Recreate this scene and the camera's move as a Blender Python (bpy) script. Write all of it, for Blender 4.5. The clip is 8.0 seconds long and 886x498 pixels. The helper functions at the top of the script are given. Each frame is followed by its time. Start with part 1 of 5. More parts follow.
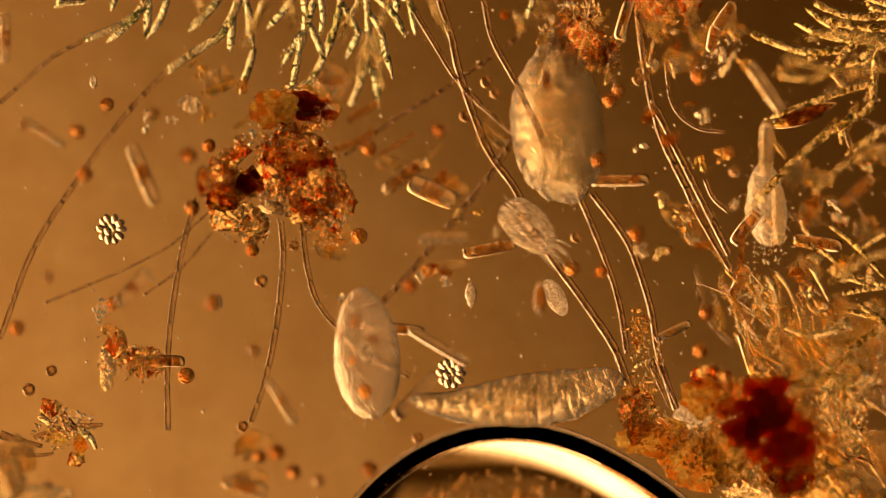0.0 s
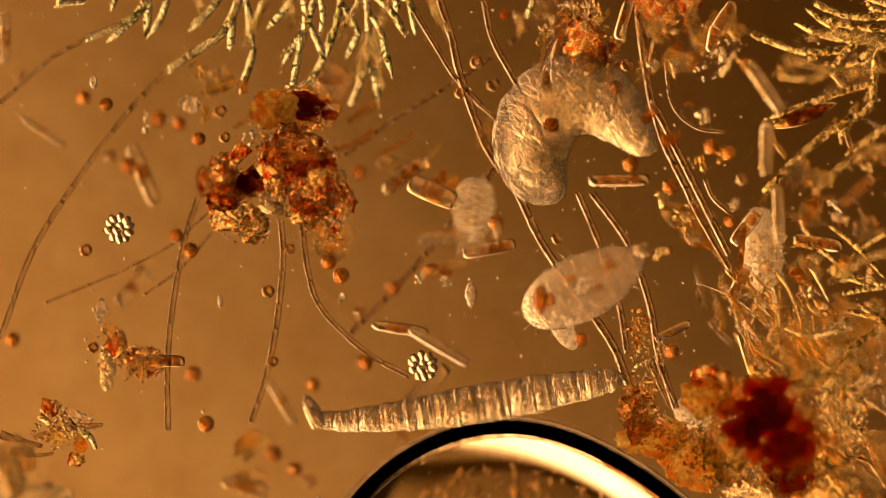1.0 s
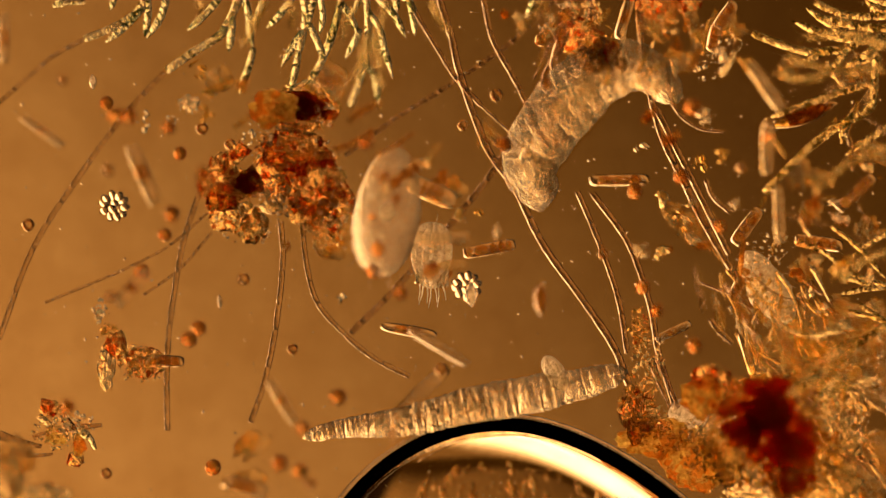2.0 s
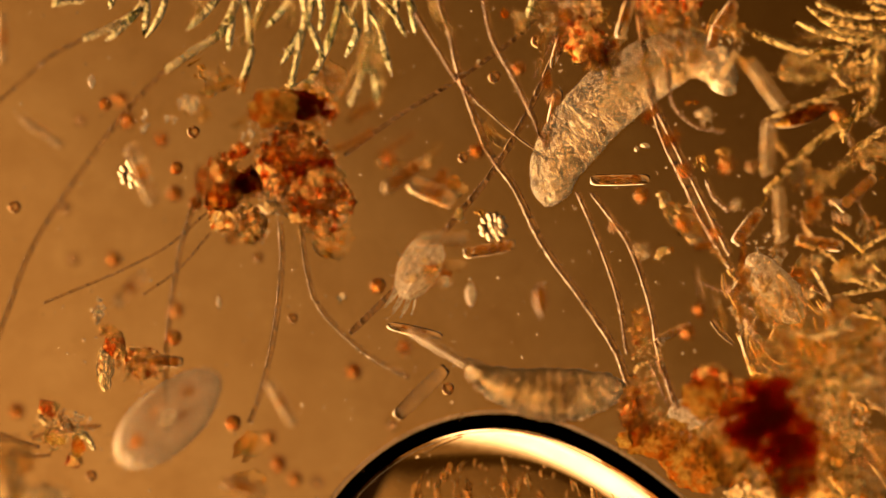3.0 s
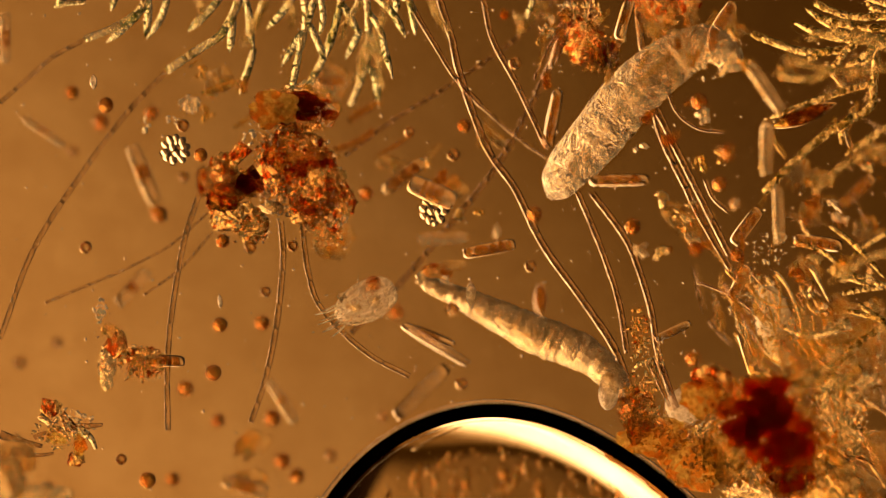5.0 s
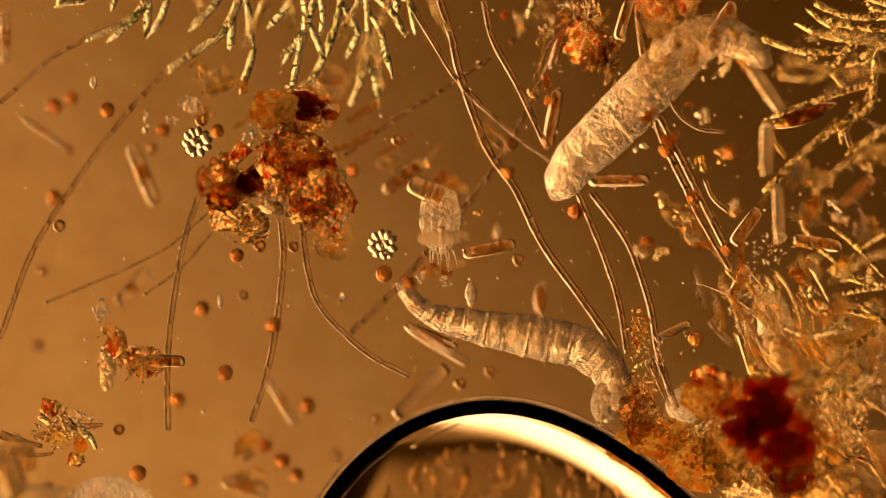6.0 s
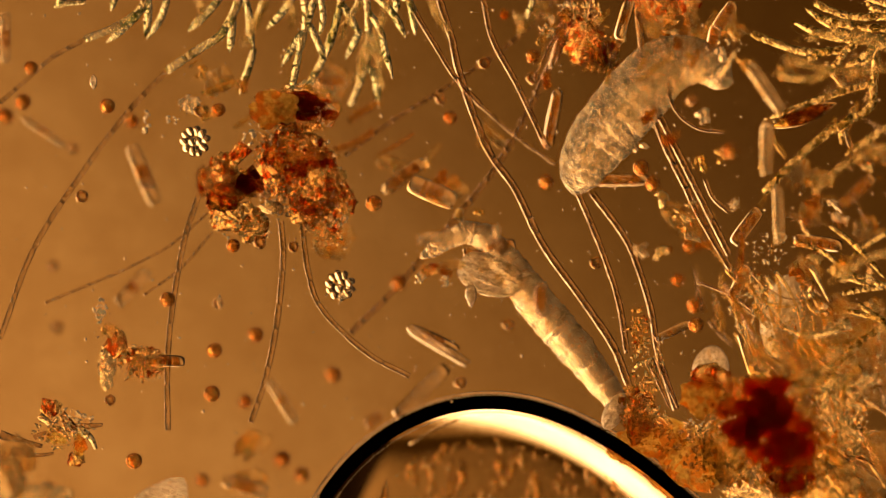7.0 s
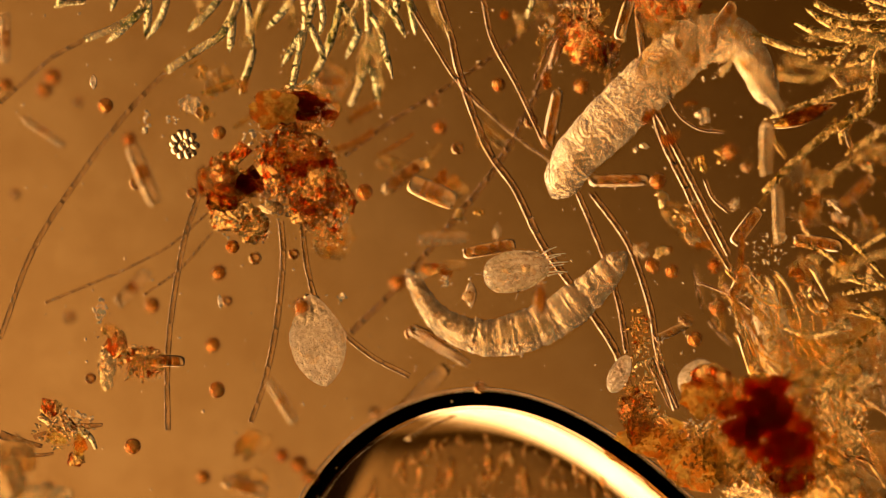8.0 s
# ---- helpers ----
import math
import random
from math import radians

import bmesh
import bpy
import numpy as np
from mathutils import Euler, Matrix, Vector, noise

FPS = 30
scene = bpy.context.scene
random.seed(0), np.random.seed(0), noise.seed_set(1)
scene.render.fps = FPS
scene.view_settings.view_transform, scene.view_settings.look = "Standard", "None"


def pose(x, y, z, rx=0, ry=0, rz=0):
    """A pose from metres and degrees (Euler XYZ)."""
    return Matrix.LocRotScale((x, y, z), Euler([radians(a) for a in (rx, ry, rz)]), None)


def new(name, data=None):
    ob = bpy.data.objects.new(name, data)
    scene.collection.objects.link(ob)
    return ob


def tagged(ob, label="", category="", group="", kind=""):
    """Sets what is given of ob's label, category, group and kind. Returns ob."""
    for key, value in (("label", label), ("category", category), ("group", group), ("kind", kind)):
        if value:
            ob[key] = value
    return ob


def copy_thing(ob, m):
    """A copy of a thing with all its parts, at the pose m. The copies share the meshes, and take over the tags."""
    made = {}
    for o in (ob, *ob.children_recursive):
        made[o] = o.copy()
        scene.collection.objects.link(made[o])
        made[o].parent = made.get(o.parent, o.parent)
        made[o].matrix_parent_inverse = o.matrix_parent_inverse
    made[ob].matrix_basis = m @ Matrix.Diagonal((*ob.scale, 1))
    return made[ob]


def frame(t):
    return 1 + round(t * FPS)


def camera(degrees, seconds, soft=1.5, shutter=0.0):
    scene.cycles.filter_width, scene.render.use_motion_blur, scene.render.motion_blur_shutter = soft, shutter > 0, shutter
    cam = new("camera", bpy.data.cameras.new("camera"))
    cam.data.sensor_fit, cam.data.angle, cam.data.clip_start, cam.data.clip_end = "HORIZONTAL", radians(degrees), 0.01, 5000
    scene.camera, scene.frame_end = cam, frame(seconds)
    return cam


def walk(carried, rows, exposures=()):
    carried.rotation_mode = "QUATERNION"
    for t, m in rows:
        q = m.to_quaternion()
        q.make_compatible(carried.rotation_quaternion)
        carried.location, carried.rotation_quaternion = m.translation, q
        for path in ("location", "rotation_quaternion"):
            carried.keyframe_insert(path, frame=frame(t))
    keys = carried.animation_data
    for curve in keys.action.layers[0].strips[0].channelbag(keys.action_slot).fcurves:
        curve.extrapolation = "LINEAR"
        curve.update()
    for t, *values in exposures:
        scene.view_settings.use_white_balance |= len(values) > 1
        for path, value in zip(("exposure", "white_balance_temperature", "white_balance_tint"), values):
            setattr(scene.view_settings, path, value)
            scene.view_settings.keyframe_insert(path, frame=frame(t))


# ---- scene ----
# The place: a drop of pond water on a glass slide under a microscope, built 1000 : 1 (1 mm here is 1 micrometre).
# Plan coordinates x (to the right) and y (down) are micrometres of the microscope's field, z is metres over the slide.
EYE = 20.2
FOCUS = 0.20
cam = camera(2 * math.degrees(math.atan(0.784 / 20.0)), 8.0, soft=0.6, shutter=0.5)
cam.data.dof.use_dof = True
cam.data.dof.focus_distance = 20.0
cam.data.dof.aperture_fstop = cam.data.lens * 0.001 / 1.15
# the stage goes down and up again while the viewer racks the focus
walk(cam, [(0.0, pose(0, 0, EYE)), (1.6, pose(0, 0, EYE)), (2.6, pose(0, 0, EYE - 0.10)), (3.6, pose(0, 0, EYE - 0.10)),
           (4.0, pose(0, 0, EYE)), (8.0, pose(0, 0, EYE))])


def at(x, y, z=FOCUS):
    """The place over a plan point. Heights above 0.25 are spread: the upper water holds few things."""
    z = z if z < 0.25 else 0.25 + 1.6 * (z - 0.25)
    k = 0.001 * (EYE - z) / 20.0
    return Vector(((x - 784) * k, (441 - y) * k, z))


# ---- light: the oblique amber lamp field under the slide, and a dim fill added above ----
def lamp_field():
    world = bpy.data.worlds.new("lamp_field")
    scene.world = world
    world.use_nodes = True
    nt = world.node_tree
    nt.nodes.clear()
    out = nt.nodes.new("ShaderNodeOutputWorld")
    bg = nt.nodes.new("ShaderNodeBackground")
    tc = nt.nodes.new("ShaderNodeTexCoord")

    def dot(v):
        n = nt.nodes.new("ShaderNodeVectorMath")
        n.operation = "DOT_PRODUCT"
        n.inputs[1].default_value = v
        nt.links.new(tc.outputs["Generated"], n.inputs[0])
        return n.outputs["Value"]

    def ramp(value, low, high, stops):
        m = nt.nodes.new("ShaderNodeMapRange")
        m.inputs["From Min"].default_value, m.inputs["From Max"].default_value = low, high
        nt.links.new(value, m.inputs["Value"])
        r = nt.nodes.new("ShaderNodeValToRGB")
        r.color_ramp.interpolation = "LINEAR"
        els = r.color_ramp.elements
        while len(els) < len(stops):
            els.new(0.5)
        for e, (p, c) in zip(els, stops):
            e.position, e.color = (p - low) / (high - low), (*c, 1)
        nt.links.new(m.outputs["Result"], r.inputs["Fac"])
        return r.outputs["Color"]

    def mixed(kind, a, b, fac=1.0):
        n = nt.nodes.new("ShaderNodeMix")
        n.data_type, n.blend_type = "RGBA", kind
        n.inputs[0].default_value = fac
        nt.links.new(a, n.inputs[6])
        nt.links.new(b, n.inputs[7])
        return n.outputs[2]

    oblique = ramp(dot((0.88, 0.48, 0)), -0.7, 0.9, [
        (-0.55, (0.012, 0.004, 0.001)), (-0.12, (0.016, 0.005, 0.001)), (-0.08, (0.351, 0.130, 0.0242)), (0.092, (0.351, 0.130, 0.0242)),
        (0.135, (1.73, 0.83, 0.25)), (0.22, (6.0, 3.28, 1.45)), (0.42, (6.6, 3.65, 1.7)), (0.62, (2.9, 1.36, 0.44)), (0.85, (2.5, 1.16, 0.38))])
    # uneven field put into the lamp colour: brighter left, dimmer right, level outside view
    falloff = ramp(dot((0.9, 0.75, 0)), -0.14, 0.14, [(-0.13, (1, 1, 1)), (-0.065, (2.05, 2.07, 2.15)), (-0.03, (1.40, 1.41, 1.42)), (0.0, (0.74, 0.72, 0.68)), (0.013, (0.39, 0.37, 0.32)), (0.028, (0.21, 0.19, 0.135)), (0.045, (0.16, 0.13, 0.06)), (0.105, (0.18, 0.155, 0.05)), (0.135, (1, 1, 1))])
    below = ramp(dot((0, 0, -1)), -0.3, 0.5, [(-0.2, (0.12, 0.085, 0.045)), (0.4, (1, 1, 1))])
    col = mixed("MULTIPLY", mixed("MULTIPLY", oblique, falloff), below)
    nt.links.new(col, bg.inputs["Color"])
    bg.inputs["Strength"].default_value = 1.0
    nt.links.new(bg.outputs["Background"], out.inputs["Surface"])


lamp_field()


# ---- materials ----
def tissue(name, clear, milk, amount, ior=1.08, rough=0.05, grain=60.0, bump=0.4, spots=None, relief=1.0, bands=0):
    """A see-through body: refracting, with a cloudy part of its own colour in grains; spots: colour, size, share; bands: crosswise wrinkles a metre."""
    m = bpy.data.materials.new(name)
    m.use_nodes = True
    nt = m.node_tree
    nt.nodes.clear()
    N, L = nt.nodes.new, nt.links.new
    out = N("ShaderNodeOutputMaterial")
    tc = N("ShaderNodeTexCoord")
    info = N("ShaderNodeObjectInfo")

    def noisy(scale, detail=3.0):
        t = N("ShaderNodeTexNoise")
        t.noise_dimensions = "4D"
        t.inputs["Scale"].default_value = scale
        t.inputs["Detail"].default_value = detail
        mul = N("ShaderNodeMath")
        mul.operation = "MULTIPLY"
        mul.inputs[1].default_value = 20.0
        L(info.outputs["Random"], mul.inputs[0])
        L(mul.outputs[0], t.inputs["W"])
        L(tc.outputs["Object"], t.inputs["Vector"])
        return t.outputs["Fac"]

    def step(value, low, high, a=0.0, b=1.0):
        r = N("ShaderNodeMapRange")
        for key, v in (("From Min", low), ("From Max", high), ("To Min", a), ("To Max", b)):
            r.inputs[key].default_value = v
        L(value, r.inputs["Value"])
        return r.outputs["Result"]

    def tint(fac, a, b):
        x = N("ShaderNodeMix")
        x.data_type = "RGBA"
        L(fac, x.inputs[0])
        for i, c in ((6, a), (7, b)):
            if hasattr(c, "links"):
                L(c, x.inputs[i])
            else:
                x.inputs[i].default_value = (*c, 1)
        return x.outputs[2]

    fine = noisy(grain)
    wide = noisy(grain * 0.22)
    clear_c = tint(step(wide, 0.35, 0.65), tuple(c * 0.86 for c in clear), clear)
    milk_c = tint(step(fine, 0.35, 0.65), tuple(c * 0.6 for c in milk), tuple(min(1, c * 1.25) for c in milk))
    if spots:
        s = step(noisy(spots[1], 1.0), 1 - spots[2], 1 - spots[2] + 0.06)
        clear_c = tint(s, clear_c, spots[0])
        milk_c = tint(s, milk_c, spots[0])
    b = N("ShaderNodeBump")
    b.inputs["Strength"].default_value = bump
    b.inputs["Distance"].default_value = 0.35 * relief / grain
    if bands:
        span, wave, add = N("ShaderNodeMapping"), N("ShaderNodeTexNoise"), N("ShaderNodeMath")
        span.inputs["Scale"].default_value = (bands, bands * 0.14, bands * 0.14)
        wave.inputs["Scale"].default_value, wave.inputs["Detail"].default_value = 1.0, 2.0
        add.operation = "MULTIPLY_ADD"
        add.inputs[1].default_value = 1.8
        L(tc.outputs["Object"], span.inputs["Vector"])
        L(span.outputs["Vector"], wave.inputs["Vector"])
        L(wave.outputs["Fac"], add.inputs[0])
        L(fine, add.inputs[2])
        L(add.outputs[0], b.inputs["Height"])
    else:
        L(fine, b.inputs["Height"])
    ref = N("ShaderNodeBsdfRefraction")
    ref.inputs["IOR"].default_value = ior
    ref.inputs["Roughness"].default_value = rough
    L(clear_c, ref.inputs["Color"])
    L(b.outputs["Normal"], ref.inputs["Normal"])
    tr, di, both, mix = N("ShaderNodeBsdfTranslucent"), N("ShaderNodeBsdfDiffuse"), N("ShaderNodeMixShader"), N("ShaderNodeMixShader")
    for n in (tr, di):
        L(milk_c, n.inputs["Color"])
        L(b.outputs["Normal"], n.inputs["Normal"])
    both.inputs[0].default_value = 0.08
    L(tr.outputs[0], both.inputs[1])
    L(di.outputs[0], both.inputs[2])
    L(step(wide, 0.3, 0.7, amount * 0.7, min(1.0, amount * 1.3)), mix.inputs[0])
    L(ref.outputs[0], mix.inputs[1])
    L(both.outputs[0], mix.inputs[2])
    L(mix.outputs[0], out.inputs["Surface"])
    return m


def pane_material(name, colour, film_colour):
    """Clear glass without bending, with a faint uneven film of dirt: the whole mount has one index."""
    m = bpy.data.materials.new(name)
    m.use_nodes = True
    nt = m.node_tree
    nt.nodes.clear()
    out, t, g, mix = (nt.nodes.new(k) for k in ("ShaderNodeOutputMaterial", "ShaderNodeBsdfTransparent", "ShaderNodeBsdfGlossy", "ShaderNodeMixShader"))
    tc, film, ramp = nt.nodes.new("ShaderNodeTexCoord"), nt.nodes.new("ShaderNodeTexNoise"), nt.nodes.new("ShaderNodeValToRGB")
    film.inputs["Scale"].default_value, film.inputs["Detail"].default_value, film.inputs["Roughness"].default_value = 7.0, 6.0, 0.75
    ramp.color_ramp.elements[0].position, ramp.color_ramp.elements[1].position = 0.32, 0.62
    ramp.color_ramp.elements[0].color, ramp.color_ramp.elements[1].color = (*film_colour, 1), (*colour, 1)
    nt.links.new(tc.outputs["Object"], film.inputs["Vector"])
    nt.links.new(film.outputs["Fac"], ramp.inputs["Fac"])
    nt.links.new(ramp.outputs["Color"], t.inputs["Color"])
    g.inputs["Roughness"].default_value = 0.05
    mix.inputs[0].default_value = 0.01
    nt.links.new(t.outputs[0], mix.inputs[1])
    nt.links.new(g.outputs[0], mix.inputs[2])
    nt.links.new(mix.outputs[0], out.inputs["Surface"])
    return m


SLIDE = pane_material("slide_glass", (0.99, 0.99, 0.98), (0.90, 0.87, 0.82))
WATER = pane_material("pond_water", (0.998, 0.998, 0.995), (0.985, 0.98, 0.965))
CLEAR = tissue("clear_cell_wall", (0.895, 0.83, 0.78), (0.92, 0.85, 0.76), 0.015, 1.045, 0.02, 150, 1.0, relief=3.0)
SEPTUM = tissue("cross_wall", (0.95, 0.90, 0.80), (0.9, 0.8, 0.6), 0.05, 1.05, 0.03, 90, 0.3)
THIN = tissue("thin_thread", (0.945, 0.895, 0.825), (0.94, 0.87, 0.74), 0.02, 1.036, 0.03, 150, 1.0, relief=3.0)
GREEN = tissue("green_cell", (0.975, 0.98, 0.81), (0.98, 0.98, 0.80), 0.12, 1.25, 0.02, 260, 1.0, ((0.17, 0.22, 0.085), 140, 0.44), relief=4.0)
GREEN_STALK = tissue("yellow_green_stalk", (0.98, 0.97, 0.80), (0.98, 0.96, 0.78), 0.10, 1.17, 0.02, 240, 1.0, ((0.28, 0.29, 0.12), 140, 0.42), relief=4.0)
# olive cells, also darkened in colour for the weaker lamp at the right
DIM_OLIVE = tissue("dim_olive_cell", (0.955, 0.885, 0.63), (0.96, 0.90, 0.64), 0.10, 1.14, 0.03, 240, 1.0, ((0.30, 0.24, 0.09), 130, 0.46), relief=4.5)
ROTIFER = tissue("rotifer_skin", (0.999, 0.975, 0.90), (0.999, 0.935, 0.77), 0.08, 1.09, 0.01, 135, 1.0, ((0.91, 0.78, 0.56), 85, 0.37), relief=13.0)
GUT = tissue("rotifer_gut", (0.995, 0.945, 0.83), (0.99, 0.92, 0.78), 0.12, 1.05, 0.03, 240, 1.0, relief=3.0)
CILIATE = tissue("ciliate_body", (0.999, 0.972, 0.905), (0.999, 0.945, 0.80), 0.15, 1.09, 0.02, 170, 1.0, ((0.92, 0.78, 0.56), 100, 0.37), relief=5.5)
PALE = tissue("pale_body", (0.999, 0.965, 0.885), (0.999, 0.935, 0.78), 0.46, 1.075, 0.03, 150, 1.0, ((0.95, 0.84, 0.65), 70, 0.38), relief=5.0)
CILIA = tissue("cilia", (0.98, 0.96, 0.92), (0.97, 0.94, 0.88), 0.1, 1.08, 0.05, 90, 0.2)
ORANGE = tissue("orange_food", (0.96, 0.65, 0.3), (0.95, 0.6, 0.25), 0.2, 1.08, 0.1, 90, 0.4)
SILICA = tissue("diatom_shell", (0.99, 0.97, 0.93), (0.95, 0.88, 0.7), 0.03, 1.075, 0.02, 160, 0.4)
BROWN = tissue("diatom_plastid", (0.86, 0.64, 0.34), (0.86, 0.6, 0.28), 0.12, 1.025, 0.08, 110, 1.0, ((0.66, 0.40, 0.14), 60, 0.45), relief=1.5)
BALL = tissue("cyst_wall", (0.992, 0.93, 0.79), (0.97, 0.84, 0.60), 0.04, 1.05, 0.03, 90, 0.8)
PALE_WALL = tissue("pale_cyst_wall", (0.985, 0.91, 0.76), (0.97, 0.84, 0.60), 0.04, 1.04, 0.03, 90, 0.9, relief=2.0)
RING = tissue("cyst_rim", (0.79, 0.53, 0.31), (0.74, 0.47, 0.24), 0.06, 1.05, 0.05, 200, 0.8)
BALL_CORE = tissue("cyst_content", (0.97, 0.80, 0.52), (0.94, 0.68, 0.36), 0.07, 1.07, 0.04, 260, 1.0, ((0.80, 0.46, 0.18), 130, 0.5), relief=5.0)
COLONY = tissue("colony_cell", (0.985, 0.955, 0.85), (0.97, 0.92, 0.8), 0.05, 1.42, 0.02, 90, 0.4)
CREAM_FLOCK = tissue("cream_flock", (0.994, 0.87, 0.57), (0.995, 0.88, 0.56), 0.10, 1.20, 0.04, 110, 1.0, ((0.66, 0.28, 0.07), 55, 0.44), relief=8.0)
RUST = tissue("rust_flock", (0.992, 0.83, 0.50), (0.998, 0.88, 0.58), 0.16, 1.19, 0.04, 120, 1.0, ((0.62, 0.18, 0.04), 60, 0.47), relief=6.0)
DARK_RUST = tissue("dark_rust_flock", (0.91, 0.55, 0.22), (0.92, 0.54, 0.2), 0.12, 1.03, 0.10, 200, 1.0, ((0.82, 0.31, 0.07), 45, 0.55), relief=5.0)
FLOCK = tissue("amber_flock", (0.997, 0.92, 0.70), (0.998, 0.93, 0.72), 0.16, 1.16, 0.05, 120, 1.0, ((0.84, 0.52, 0.20), 65, 0.38), relief=6.0)
CRUMB = tissue("clear_crumb", (0.99, 0.94, 0.82), (0.98, 0.92, 0.76), 0.12, 1.09, 0.05, 120, 0.7)
GRIT_RUST = tissue("rusty_grit", (0.985, 0.80, 0.46), (0.99, 0.84, 0.48), 0.16, 1.13, 0.04, 260, 1.0, ((0.66, 0.26, 0.07), 70, 0.42), relief=4.0)
GRIT_AMBER = tissue("amber_grit", (0.995, 0.90, 0.64), (0.999, 0.91, 0.64), 0.18, 1.14, 0.04, 260, 1.0, ((0.82, 0.48, 0.17), 75, 0.38), relief=4.0)
GRIT_CREAM = tissue("cream_grit", (0.998, 0.95, 0.81), (0.999, 0.95, 0.80), 0.18, 1.14, 0.04, 260, 1.0, ((0.90, 0.66, 0.34), 80, 0.34), relief=4.0)
GRANULE = tissue("body_granule", (0.99, 0.945, 0.85), (0.995, 0.95, 0.86), 0.08, 1.08, 0.03, 200, 0.6)
AMBER_HAIR = tissue("amber_fibre", (0.99, 0.86, 0.56), (0.99, 0.82, 0.46), 0.06, 1.055, 0.06, 120, 0.8)
DARK_BROWN = tissue("dark_plastid", (0.5, 0.24, 0.07), (0.42, 0.2, 0.06), 0.08, 1.08, 0.08, 110, 0.9, ((0.97, 0.8, 0.36), 95, 0.45), relief=2.0)
CREAM_SKIN = tissue("cream_skin", (0.999, 0.97, 0.89), (0.999, 0.93, 0.78), 0.09, 1.085, 0.015, 120, 1.0, ((0.91, 0.79, 0.60), 60, 0.39), relief=9.0, bands=72)
LORICA = tissue("lorica", (0.999, 0.965, 0.88), (0.999, 0.93, 0.77), 0.30, 1.09, 0.03, 130, 1.0, ((0.90, 0.76, 0.56), 60, 0.40), relief=5.0)
SMUDGE = tissue("bubble_smudge", (0.98, 0.86, 0.66), (0.95, 0.78, 0.5), 0.06, 1.07, 0.08, 90, 0.8)
UMBER = tissue("umber_flock", (0.80, 0.45, 0.18), (0.84, 0.48, 0.18), 0.10, 1.03, 0.10, 200, 1.0, ((0.62, 0.22, 0.05), 45, 0.54), relief=5.0)
PALE_SHELL = tissue("pale_shell", (0.985, 0.93, 0.80), (0.99, 0.91, 0.72), 0.08, 1.06, 0.05, 120, 0.8)
AMBER = tissue("soft_amber_matter", (0.99, 0.79, 0.40), (0.998, 0.78, 0.36), 0.42, 1.04, 0.06, 130, 1.0, ((0.86, 0.48, 0.15), 45, 0.47), relief=4.5)
HAZE = tissue("amber_haze", (0.99, 0.93, 0.76), (0.99, 0.9, 0.64), 0.05, 1.02, 0.15, 60, 0.8, ((0.97, 0.82, 0.52), 30, 0.45))
AIR = tissue("air_bubble", (1, 0.965, 0.90), (1, 1, 1), 0.0, 0.75, 0.0, 3, 0.0)


